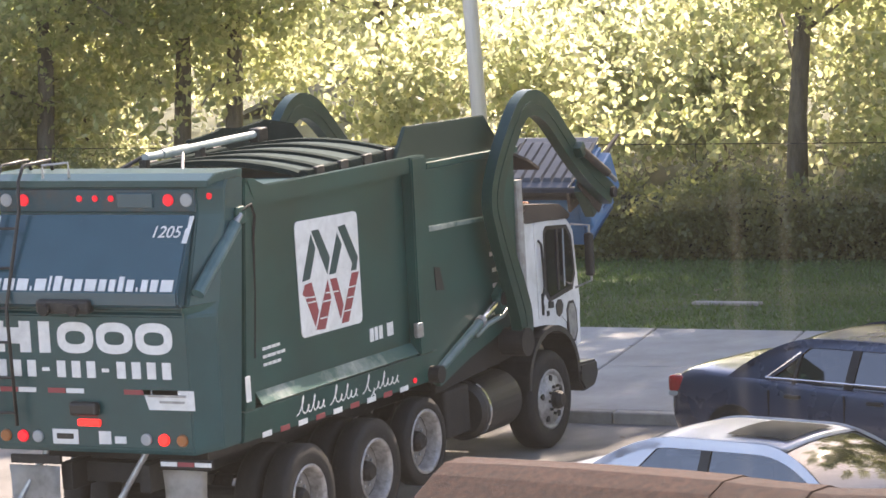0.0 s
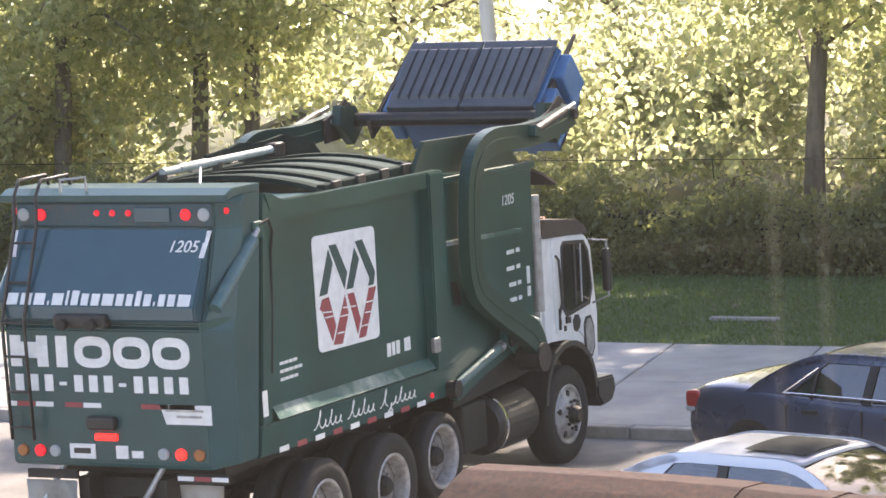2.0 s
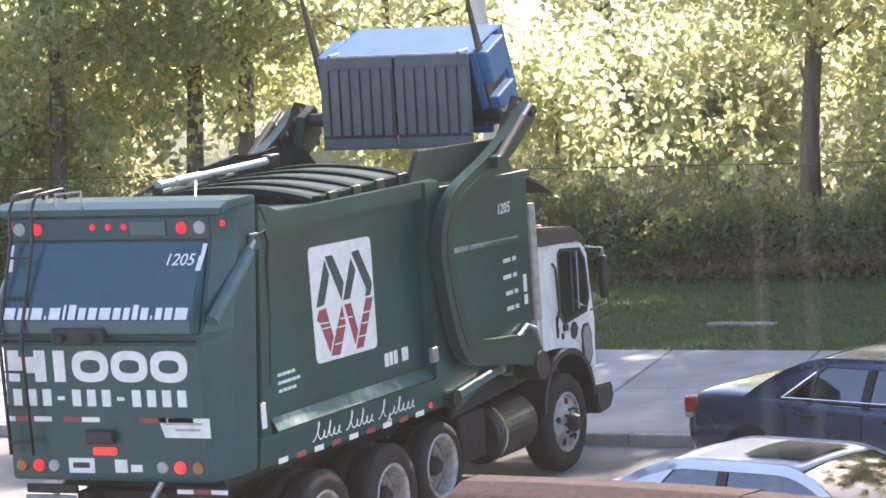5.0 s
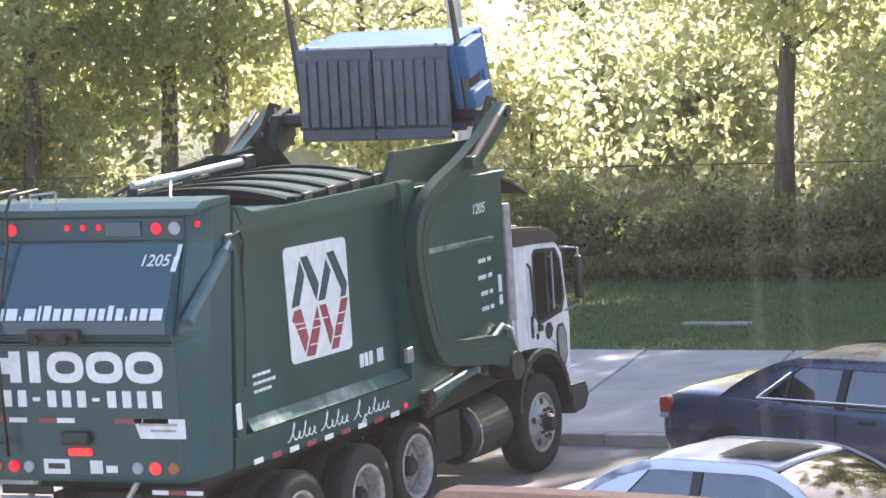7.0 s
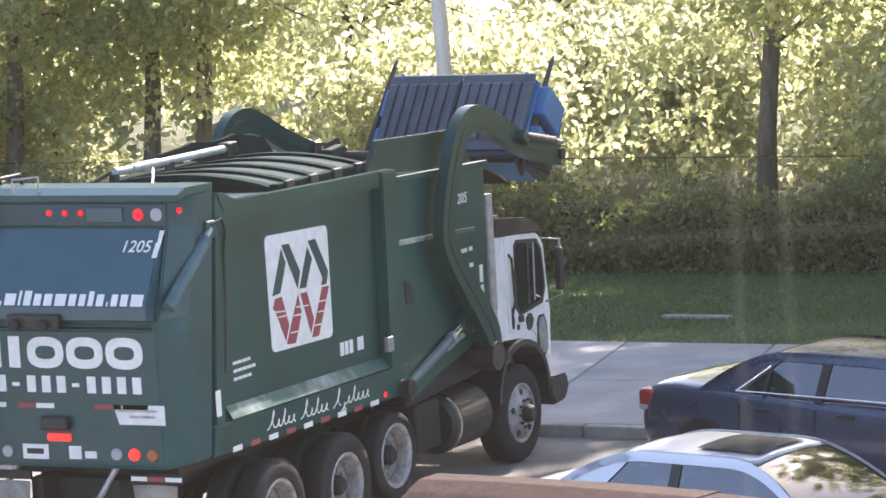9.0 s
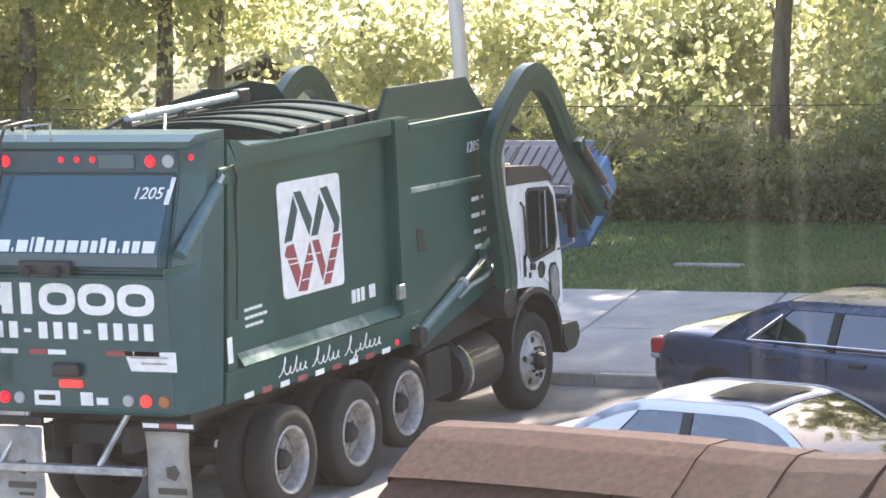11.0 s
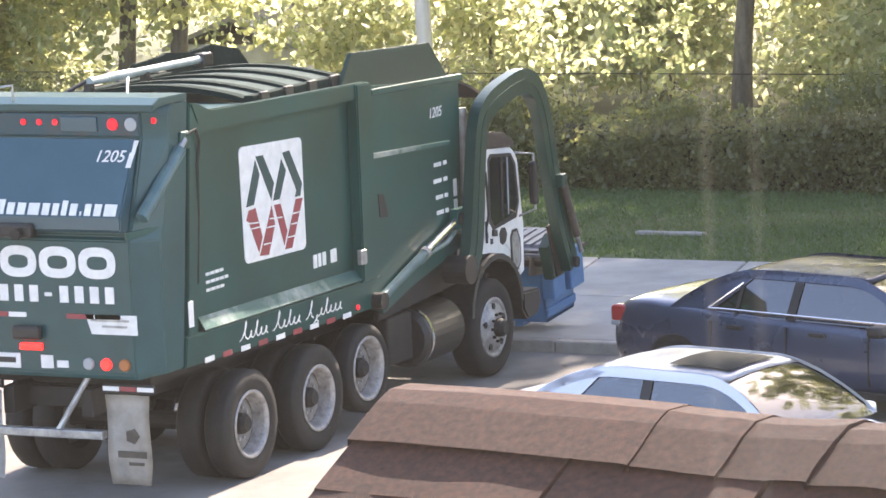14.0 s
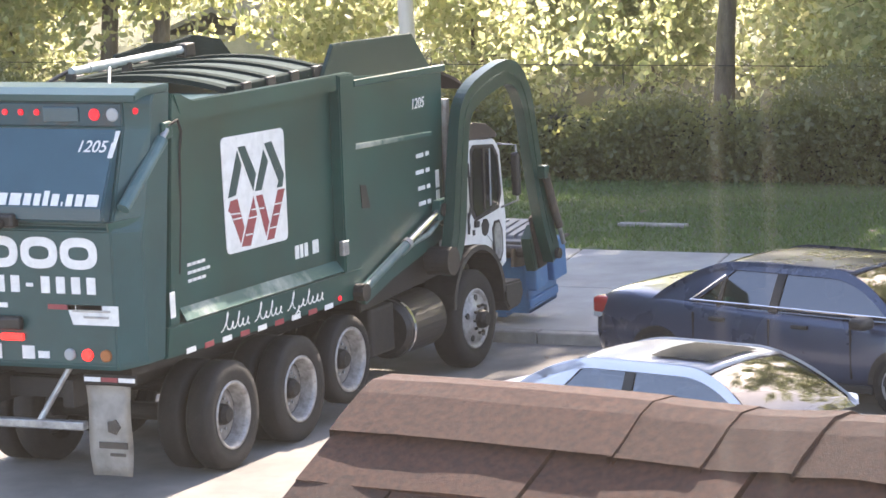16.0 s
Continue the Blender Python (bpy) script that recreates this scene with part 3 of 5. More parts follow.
    part("cover_plate", box(0.24, 0.62, 0.28, 0.31, 3.47, 3.61, 0.012), M_TAIL, gate)
    # lower row
    for x, m in ((-0.95, M_LAMBER), (0.95, M_LAMBER), (-0.765, M_LREDON), (0.755, M_LBRAKE), (-0.6, M_LCLEAR), (0.57, M_LCLEAR)):
        part("tail_lamp", lathe([(0.045, -0.03), (0.055, -0.022), (0.058, 0.01)], "y", 18), m, gate).matrix_basis = pose(x, 0, 1.39)
    part("brake_lamp", box(-0.15, 0.09, -0.035, 0.01, 1.50, 1.565, 0.012), M_LBRAKE, gate)
    part("lamp_box", box(-0.2, 0.1, -0.09, 0.0, 1.60, 1.73, 0.03), M_BLACK, gate)
    plate = part("number_plate", box(-0.44, -0.16, -0.012, 0.0, 1.325, 1.465, 0.006), M_DECAL, gate)
    part("plate_bar", box(-0.39, -0.21, -0.016, -0.010, 1.375, 1.425), M_TRIM, plate)
    part("small_sticker", box(0.06, 0.19, -0.008, 0.0, 1.335, 1.455), M_DECAL, gate)
    part("small_sticker", box(0.23, 0.35, -0.008, 0.0, 1.345, 1.41), M_DECAL, gate)
    st = part("notice_sticker", quad_prism([(0.56, -0.006, 1.845), (1.1, -0.006, 1.845), (1.1, -0.006, 1.665), (0.62, -0.006, 1.665)], 0.006), M_DECAL, gate, "white notice sticker")
    for k, (a, b) in enumerate(((0.62, 1.02), (0.74, 1.0))):
        part("notice_line", box(a, b, -0.018, -0.011, 1.785 - 0.055 * k, 1.805 - 0.055 * k), M_STEEL, st)
    # red and white tape
    x = -1.1
    for w, m in ((0.12, M_DECAL), (0.2, M_RED), (0.2, M_DECAL), (0.12, M_TAIL), (0.2, M_RED), (0.2, M_DECAL), (0.42, M_TAIL), (0.3, M_RED), (0.28, M_DECAL)):
        if m is not M_TAIL:
            part("tape", box(x, x + w - 0.01, -0.006, 0.0, 1.80, 1.845), m, gate)
        x += w
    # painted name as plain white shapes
    for a, b, z0, z1 in ((-1.02, -0.90, 2.17, 2.46), (-0.73, -0.61, 2.17, 2.46), (-0.90, -0.73, 2.25, 2.40), (-0.52, -0.40, 2.17, 2.46)):
        part("name_bar", box(a, b, -0.006, 0.001, z0, z1), M_DECAL, gate)
    for a in (-0.32, 0.10, 0.52):
        part("name_ring", ring_plate(a + 0.195, 2.315, 0.195, 0.145, 0.108, 0.062, -0.006, 0.001), M_DECAL, gate)
    for i in range(12):
        a = -0.99 + 0.161 * i
        hgt = (0.055, 0.09) if i in (3, 7) else (0.0, 0.155)
        part("number_bar", box(a, a + (0.08 if i in (3, 7) else 0.095), -0.006, 0.001, 1.945 + hgt[0], 1.945 + hgt[1], 0.003, 1), M_DECAL, gate)
    x = -0.98
    for k in range(18):
        wd = (0.13, 0.13, 0.13, 0.03, 0.13, 0.04, 0.09, 0.09, 0.1, 0.13, 0.09, 0.08, 0.07, 0.09, 0.03, 0.08, 0.09, 0.14)[k]
        lo, hi = (2.755, 2.79) if wd == 0.03 else (2.755, 2.88 if k in (5, 6, 12) else 2.855)
        part("address_bar", quad_prism([(x, 0.516 * (lo - 2.74) - 0.079, lo), (x + wd - 0.015, 0.516 * (lo - 2.74) - 0.079, lo), (x + wd - 0.015, 0.516 * (hi - 2.74) - 0.079, hi), (x, 0.516 * (hi - 2.74) - 0.079, hi)], 0.008), M_DECAL, gate)
        x += wd + 0.018
    lettering("fleet_number", "1205", 0.16, pose(0.80, 0.185, 3.26, 62.5, 0, 0), M_DECAL, gate, "white fleet number")
    # ladder
    lad = part("ladder", bmesh.new(), M_BLACK, truck)
    for x in (-1.0, -0.76):
        part("ladder_rail", path_tube([(x, -0.1, 1.5), (x, -0.14, 2.6), (x, 0.18, 3.45), (x, 0.2, 3.72), (x, 0.3, 3.86), (x, 0.75, 3.86), (x, 0.8, 3.74)], 0.017, 8), M_BLACK, lad, smooth=True)
    for z in (1.62, 1.95, 2.28, 2.6, 2.95, 3.3):
        y = -0.11 - 0.03 * (z - 1.5) if z < 2.65 else -0.14 + 0.376 * (z - 2.6)
        part("rung", tube((-1.0, y, z), (-0.76, y, z), 0.013, seg=8), M_BLACK, lad)
    for x0 in (-0.55,):
        part("top_rail", path_tube([(x0, 0.3, 3.74), (x0, 0.3, 3.86), (x0 + 0.25, 0.35, 3.88), (x0 + 0.25, 0.35, 3.74)], 0.014, 8), M_STEEL, gate)
    return gate


build_tailgate()


def lerp2(a, b, u):
    return (a[0] + (b[0] - a[0]) * u, a[1] + (b[1] - a[1]) * u)


def build_body():
    body = part("body", prism([(0.62, 1.27), (4.5, 1.2), (4.42, 3.38), (0.94, 3.46)], -1.135, 1.135, 0.01), M_GREEN, truck)
    for s in (-1, 1):
        a, b = (1.125, 1.225) if s > 0 else (-1.225, -1.125)
        part("top_rail", prism([(1.1, 3.37), (4.42, 3.31), (4.42, 3.47), (1.3, 3.54), (1.1, 3.64), (0.95, 3.66)], a, b, 0.012), M_GREEN, body)
        part("bottom_rail", prism([(0.60, 1.26), (4.52, 1.2), (4.52, 1.50), (0.66, 1.54)], a, b, 0.01), M_GREEN, body)
        part("rear_post", prism([(0.68, 1.54), (0.86, 1.54), (1.12, 3.40), (0.92, 3.66)], a, b, 0.01), M_GREEN, body)
        part("front_post", prism([(4.10, 1.5), (4.40, 1.5), (4.46, 3.46), (4.14, 3.47)], a, b + 0.03 * s if s > 0 else b, 0.015), M_GREEN, body)
        xo, xi = 1.222 * s, 1.14 * s
        # the sun's highlight on the ledge is part of its colour
        part("ledge", quad_prism([(xo, 0.98, 1.545), (xo, 4.12, 1.515), (xi, 4.15, 1.62), (xi, 1.0, 1.66)], 0.012 * s), M_WEAR_SHEEN, body, "teal ledge with its sunlit sheen painted in pale patches")
        for i in range(9):
            y = 0.95 + 0.34 * i
            z = 1.245 - 0.018 * (y - 0.6)
            part("tape", box(s * 1.226 - 0.003, s * 1.226 + 0.003, y, y + 0.17, z + 0.01, z + 0.06), M_RED if i % 2 else M_DECAL, body)
        part("side_marker", lathe([(0.025, 0), (0.03, s * 0.012), (0.02, s * 0.02)], "x", 10), M_LREDON, body).matrix_basis = pose(s * 1.226, 3.98, 1.27)
        part("reflector", box(s * 1.226 - 0.004, s * 1.226 + 0.004, 0.70, 0.79, 1.62, 1.86, 0.004), M_DECAL, body)
        part("step_lamp", box(s * 1.24 - 0.03, s * 1.24 + 0.03, 4.05, 4.17, 1.68, 1.83, 0.015), M_STEEL, body)
        # script writing as plain looping strokes
        y, xx = 1.60, 1.228 * s
        for word in (5, 5, 7):
            for k in range(word):
                big = k == 0
                wide, tall = (0.16, 0.17) if big else (0.098, 0.15 if (word, k) in ((5, 2), (7, 3)) else 0.07)
                base = 1.338 - 0.012 * (y - 1.5) - (0.05 if (word, k) == (7, 1) else 0)
                line = []
                for j in range(11):
                    u = j / 10
                    up = tall * (0.5 - 0.5 * math.cos(2 * math.pi * u))
                    line.append((xx, y + wide * u + 0.26 * wide * math.sin(2 * math.pi * u) + 0.4 * up, base + up))
                bm = path_tube(line, [0.008 + 0.005 * (j in (2, 3, 4)) for j in range(11)], 4)
                for v in bm.verts:
                    v.co.x = xx + (v.co.x - xx) * 0.25
                part("script_stroke", bm, M_DECAL, body)
                y += wide
            y += 0.10
        for k in range(3):
            for j in range(4 + k % 2):
                part("notice_line", box(s * 1.138 - 0.004, s * 1.138 + 0.004, 1.2 + 0.085 * j, 1.268 + 0.085 * j, 1.87 + 0.075 * k, 1.898 + 0.075 * k), M_DECAL, body)
        for k in range(4):
            y = (3.28, 3.38, 3.47, 3.64)[k]
            part("unit_bar", box(s * 1.138 - 0.004, s * 1.138 + 0.004, y, y + (0.075, 0.06, 0.07, 0.12)[k], 1.765, 1.895), M_DECAL, body)
        # the square emblem: white board, green zigzag above, red zigzag below
        tl, tr, br, bl = (1.92, 3.125), (3.15, 3.075), (3.14, 1.985), (1.94, 2.015)
        xb = 1.138 * s

        def at(u, v, lift):
            p = lerp2(lerp2(tl, tr, u), lerp2(bl, br, u), v)
            return (xb + s * lift, p[0], p[1])
        rim = [(0.05, 0.0), (0.95, 0.0), (0.985, 0.015), (1.0, 0.05), (1.0, 0.95), (0.985, 0.985), (0.95, 1.0), (0.05, 1.0), (0.015, 0.985), (0.0, 0.95), (0.0, 0.05), (0.015, 0.015)]
        board = part("emblem_board", quad_prism([at(u, v, 0.0) for u, v in rim], -0.008 * s), M_DECAL, body, "white rounded board")
        greens = (((0.25, 0.13), (0.31, 0.26), (0.19, 0.51), (0.06, 0.52)),
                  ((0.26, 0.10), (0.38, 0.10), (0.54, 0.36), (0.48, 0.50)),
                  ((0.68, 0.16), (0.75, 0.27), (0.62, 0.51), (0.51, 0.51)),
                  ((0.70, 0.11), (0.82, 0.10), (1.01, 0.41), (0.97, 0.52), (0.88, 0.52), (0.91, 0.46)))
        reds = (((0.21, 0.54), (0.30, 0.80), (0.23, 0.93), (0.09, 0.65), (0.05, 0.63), (0.10, 0.55)),
                ((0.48, 0.55), (0.52, 0.72), (0.39, 0.97), (0.24, 0.96)),
                ((0.52, 0.55), (0.63, 0.55), (0.72, 0.80), (0.66, 0.92)),
                ((0.89, 0.54), (1.01, 0.54), (0.79, 0.96), (0.67, 0.96)))
        slits = (((0.08, 0.66), (0.24, 0.67)), ((0.12, 0.71), (0.26, 0.71)), ((0.43, 0.66), (0.64, 0.67)), ((0.37, 0.73), (0.51, 0.73)), ((0.31, 0.87), (0.43, 0.87)), ((0.79, 0.75), (0.89, 0.75)), ((0.82, 0.66), (0.97, 0.66)), ((0.72, 0.86), (0.84, 0.86)))
        for shapes, m in ((greens, M_LGREEN), (reds, M_RED)):
            for shape in shapes:
                part("emblem_stroke", quad_prism([at(u * 0.965, v, 0.009) for u, v in shape], -0.003 * s), m, board)
        for (ua, va), (ub, vb) in slits:
            part("emblem_scratch", quad_prism([at(ua * 0.965, va - 0.006, 0.013), at(ub * 0.965, vb - 0.006, 0.013), at(ub * 0.965, vb + 0.006, 0.013), at(ua * 0.965, va + 0.006, 0.013)], -0.003 * s), M_DECAL, board)
    # arched ribbed cover
    n = 14

    def arched(y0, y1, lift, thick):
        """A band across the body from rail to rail, bowed upwards."""
        bm = bmesh.new()
        loops = []
        for i in range(n + 1):
            x, z = -1.0 + 2.0 * i / n, 3.50 + 0.13 * math.sin(math.pi * i / n) ** 0.8 + lift
            loops.append([bm.verts.new(p) for p in ((x, y0, z), (x, y1, z), (x, y1, z - thick), (x, y0, z - thick))])
        for a, b in zip(loops, loops[1:]):
            for k in range(4):
                bm.faces.new((a[k], a[(k + 1) % 4], b[(k + 1) % 4], b[k]))
        bm.faces.new(loops[0][::-1])
        bm.faces.new(loops[-1])
        return bm
    part("roof_sheet", box(-1.1, 1.1, 0.95, 2.37, 3.468, 3.495, 0.008), M_TAILB, body)
    cover = part("top_cover", arched(2.40, 4.34, 0.0, 0.03), M_ROOFG, truck, "grey-green arched cover", smooth=False)
    for y, wd in ((2.38, 0.13), (2.80, 0.11), (3.28, 0.11), (3.78, 0.11), (4.27, 0.10)):
        part("cover_rib", arched(y, y + wd, 0.028, 0.05), M_RIB, cover)
    for s in (-1, 1):
        part("cover_edge", box(s * 1.03 - 0.05, s * 1.03 + 0.05, 2.36, 4.38, 3.47, 3.565, 0.012), M_RIB, cover)
        for y in (2.5, 2.98, 3.46, 3.92, 4.22):
            part("cover_lug", box(s * 1.075 - 0.025, s * 1.075 + 0.025, y, y + 0.16, 3.42, 3.58, 0.01), M_BLACK, cover)
    tube_ = part("cover_tube", tube((-0.62, 2.2, 3.71), (-0.62, 4.35, 3.70), 0.04), M_TUBE, cover, "pale painted actuator tube")
    part("tube_sleeve", tube((-0.62, 2.5, 3.71), (-0.62, 3.0, 3.707), 0.048), M_TUBE, tube_)
    part("tube_end", box(-0.68, -0.56, 4.3, 4.5, 3.62, 3.76, 0.02), M_BLACK, tube_)
    for y in (2.15, 3.2):
        part("tube_stand", box(-0.66, -0.58, y, y + 0.07, 3.44, 3.69), M_BLACK, cover)
    part("prop_bar", tube((-0.95, 1.55, 3.46), (-0.66, 2.25, 3.72), 0.022, seg=8), M_BLACK, cover)
    part("cover_link", tube((0.05, 1.75, 3.47), (-0.28, 2.35, 3.73), 0.014, seg=8), M_STEEL, cover)
    part("roof_pipe", path_tube([(-0.95, 1.0, 3.60), (-0.97, 1.4, 3.57), (-0.98, 2.3, 3.56)], 0.03, 8), M_BLACK, cover)


build_body()


def build_hopper():
    side = [(4.43, 1.19), (4.62, 1.10), (5.25, 1.28), (6.42, 1.50), (6.52, 3.26), (4.43, 3.42)]
    hop = part("hopper", prism(side, 1.13, 1.20, 0.01), M_GREEN, truck)
    part("hopper_side", prism(side, -1.20, -1.13, 0.01), M_GREEN, hop)
    part("hopper_front", box(-1.13, 1.13, 6.42, 6.50, 1.5, 3.24), M_GREEN, hop)
    part("hopper_floor", box(-1.13, 1.13, 4.5, 6.42, 1.45, 1.55), M_GREEN, hop)
    for s in (-1, 1):
        a = (1.10, 1.15) if s > 0 else (-1.15, -1.10)
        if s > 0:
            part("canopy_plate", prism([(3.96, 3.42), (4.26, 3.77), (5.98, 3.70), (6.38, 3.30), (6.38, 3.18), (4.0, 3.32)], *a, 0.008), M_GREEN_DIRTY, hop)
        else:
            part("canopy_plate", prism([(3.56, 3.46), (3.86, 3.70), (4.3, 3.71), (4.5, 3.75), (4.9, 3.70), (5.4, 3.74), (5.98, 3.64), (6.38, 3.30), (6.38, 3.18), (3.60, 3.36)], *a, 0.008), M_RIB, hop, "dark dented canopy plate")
        part("canopy_rail", box(s * 1.19 - 0.04, s * 1.19 + 0.04, 4.4, 6.46, 3.27, 3.34, 0.012), M_GREEN, hop).matrix_basis = pose(0, 0, 0.19, -1.9, 0, 0)
        part("stripe", prism([(4.46, 2.69), (6.18, 2.62), (6.18, 2.66), (4.46, 2.745)], s * 1.20, s * 1.235, 0.006), M_WEAR_SHEEN, hop)
        for z, w in ((2.44, 0.30), (2.27, 0.32), (2.10, 0.28), (1.94, 0.28)):
            for j in range(7):
                if j != 4:
                    part("notice_line", box(s * 1.204 - 0.004, s * 1.204 + 0.004, 6.15 - w + w * j / 7, 6.15 - w + w * (j + 0.72) / 7, z - 0.02, z + 0.022), M_DECAL, hop)
        for z0, z1 in ((2.06, 2.24), (1.93, 2.03)):
            part("reflector", box(s * 1.204 - 0.004, s * 1.204 + 0.004, 6.28, 6.35, z0, z1), M_DECAL, hop)
        part("handle_slot", prism([(4.60, 2.08), (4.78, 2.06), (4.70, 2.30), (4.58, 2.32)], s * 1.197, s * 1.206), M_TRIM, hop)
    part("front_cowl", quad_prism([(-1.12, 6.42, 3.28), (1.12, 6.42, 3.28), (1.12, 7.0, 3.10), (1.05, 7.42, 2.96), (-1.05, 7.42, 2.96), (-1.12, 7.0, 3.10)], 0.03), M_COWL, hop)
    for s in (-1, 1):
        part("pivot_guard", path_tube([(s * 1.24, 5.35, 1.50), (s * 1.25, 5.6, 1.58), (s * 1.25, 5.95, 1.62), (s * 1.25, 6.2, 1.72), (s * 1.25, 6.38, 1.66), (s * 1.25, 6.45, 1.5)], 0.03, 8), M_WEAR_SHEEN, hop, "worn bright pivot guard", smooth=True)
        part("hopper_skirt", prism([(4.7, 1.0), (6.5, 1.1), (6.5, 1.55), (5.3, 1.36), (4.7, 1.16)], s * 1.02, s * 1.08, 0.01), M_CHASSIS, hop)
    lettering("fleet_number", "1205", 0.15, pose(1.208, 5.92, 2.98, 90, 0, 90), M_DECAL, hop, "white fleet number")


build_hopper()


def build_chassis():
    ch = part("chassis", box(0.36, 0.48, 0.15, 8.0, 0.86, 1.12, 0.01), M_CHASSIS, truck)
    part("frame_rail", box(-0.48, -0.36, 0.15, 8.0, 0.86, 1.12, 0.01), M_CHASSIS, ch)
    part("subframe", box(-0.9, 0.9, 0.5, 4.6, 1.1, 1.25), M_CHASSIS, ch)
    for y in (0.4, 2.4, 4.8, 6.0):
        part("crossmember", box(-0.4, 0.4, y, y + 0.12, 0.9, 1.08), M_CHASSIS, ch)
    for y, z in ((1.77, 0.52), (3.11, 0.52), (4.2, 0.615), (7.17, 0.53)):
        part("axle", tube((-0.95, y, z), (0.95, y, z), 0.09), M_CHASSIS, ch)
    part("bumper_bar", box(-1.0, 0.67, -0.02, 0.08, 0.69, 0.77, 0.012), M_STEEL, ch, "grey steel underrun bar")
    for x in (-0.62, 0.45):
        part("bar_strut", tube((x - 0.28, 0.03, 0.74), (x, 0.2, 1.26), 0.03, seg=8), M_STEEL, ch)
    for s, fx in ((-1, -0.69), (1, 0.93)):
        part("flap_rail", box(fx - 0.27, fx + 0.27, 0.05, 0.09, 1.12, 1.2), M_CHASSIS, ch)
        for k, m in enumerate((M_DECAL, M_RED, M_DECAL) if s > 0 else ()):
            part("tape", box(fx - 0.26 + 0.18 * k, fx - 0.09 + 0.18 * k, 0.042, 0.05, 1.14, 1.18), m, ch)
        bm = bmesh.new()
        rows = []
        for i in range(9):
            z = 1.10 - 0.83 * i / 8
            w = (0.235 if s > 0 else 0.28) - 0.03 * (i / 8) ** 2
            rows.append([bm.verts.new((fx - 0.02 + w * (2 * k / 6 - 1), 0.06 + 0.02 * math.sin(i * 0.8 + k * 0.5), z)) for k in range(7)])
        for a, b in zip(rows, rows[1:]):
            for k in range(6):
                bm.faces.new((a[k], a[k + 1], b[k + 1], b[k]))
        bmesh.ops.solidify(bm, geom=list(bm.faces), thickness=0.012)
        fl = part("mud_flap", bm, M_FLAP, ch, "dirty white rubber mud flap", smooth=True)
        part("flap_bar", box(fx - 0.13, fx + 0.17, 0.028, 0.036, 0.53, 0.59), M_FORK, fl)
        part("flap_bar", box(fx - 0.02, fx + 0.14, 0.028, 0.036, 0.46, 0.49), M_FORK, fl)
        part("flap_mark", lathe([(0.04, 0.03), (0.075, 0.034), (0.075, 0.044), (0.04, 0.044)], "y", 5), M_FORK, fl).matrix_basis = pose(fx + 0.03, -0.005, 0.73)
    # tank and boxes ahead of the rear axles
    for s in (-1, 1):
        tank = part("fuel_tank", lathe([(0.0, 5.50), (0.26, 5.50), (0.31, 5.54), (0.31, 6.34), (0.26, 6.38), (0.0, 6.38)], "y", 30), M_BLACK, ch, "dark cylindrical fuel tank", smooth=False)
        tank.matrix_basis = pose(s * 0.92, 0, 0.68)
        for y in (5.58,):
            part("strap", lathe([(0.312, y), (0.32, y), (0.32, y + 0.045), (0.312, y + 0.045)], "y", 30), M_CHROME, tank)
        part("step_box", box(s * 0.85 - 0.25, s * 0.85 + 0.25, 4.85, 5.4, 0.5, 1.0, 0.03), M_CHASSIS, ch)
        part("hopper_brace", prism([(5.3, 0.95), (6.3, 0.95), (6.4, 1.55), (5.3, 1.35)], s * 0.75, s * 0.85), M_CHASSIS, ch)


build_chassis()


def make_wheel(r, w, rim_r, dish, steer=False):
    """A truck wheel about x, its outer face at x = 0, the tyre reaching to x = -w."""
    wh = part("wheel", lathe([(rim_r, -w * 0.92), (r * 0.80, -w * 0.97), (r * 0.95, -w * 0.94), (r, -w * 0.82), (r * 1.002, -w * 0.5), (r, -w * 0.18),
                              (r * 0.95, -w * 0.06), (r * 0.80, -0.005), (rim_r * 1.04, -0.02), (rim_r, -0.03)], "x", 40, caps=False), M_RUBBER, truck, smooth=True)
    prof = [(rim_r * 1.03, -0.05), (rim_r * 1.04, -0.012), (rim_r * 0.99, -0.006), (rim_r * 0.93, -0.02), (rim_r * 0.90, -0.06)]
    if steer:
        prof += [(rim_r * 0.84, -0.012), (rim_r * 0.6, 0.0), (rim_r * 0.5, 0.03), (rim_r * 0.42, 0.03), (0.0, 0.03)]
    else:
        prof += [(rim_r * 0.87, -dish * 0.8), (rim_r * 0.84, -dish)]
        part("wheel_disc", lathe([(rim_r * 0.85, -dish - 0.01), (rim_r * 0.8, -dish + 0.004), (rim_r * 0.6, -dish + 0.02), (rim_r * 0.35, -dish), (0.0, -dish)], "x", 30), M_DISC, wh, smooth=True)
    rim = part("rim", lathe(prof, "x", 36, caps=steer), M_RIM, wh, "pale painted steel rim", smooth=True)
    h0 = 0.03 if steer else -dish
    part("hub", lathe([(rim_r * 0.33, h0 - 0.01), (rim_r * 0.31, h0 + 0.06), (rim_r * 0.22, h0 + 0.1), (0.0, h0 + 0.1)], "x", 18), M_CHASSIS, wh)
    if steer:
        for k in range(5):
            a = 2 * math.pi * (k + 0.3) / 5
            c, q = math.cos(a) * rim_r * 0.74, math.sin(a) * rim_r * 0.74
            part("hand_hole", tube((-0.03, c, q), (0.002, c, q), 0.035, seg=10), M_TRIM, rim)
    for k in range(10):
        a = 2 * math.pi * k / 10
        part("wheel_nut", tube((h0, math.cos(a) * rim_r * 0.48, math.sin(a) * rim_r * 0.48), (h0 + 0.03, math.cos(a) * rim_r * 0.48, math.sin(a) * rim_r * 0.48), 0.016, seg=6), M_STEEL if not steer else M_CHASSIS, rim)
    return wh


rear_wheel = make_wheel(0.52, 0.27, 0.315, 0.16)
rear_wheel.matrix_basis = pose(1.235, 1.77, 0.52)
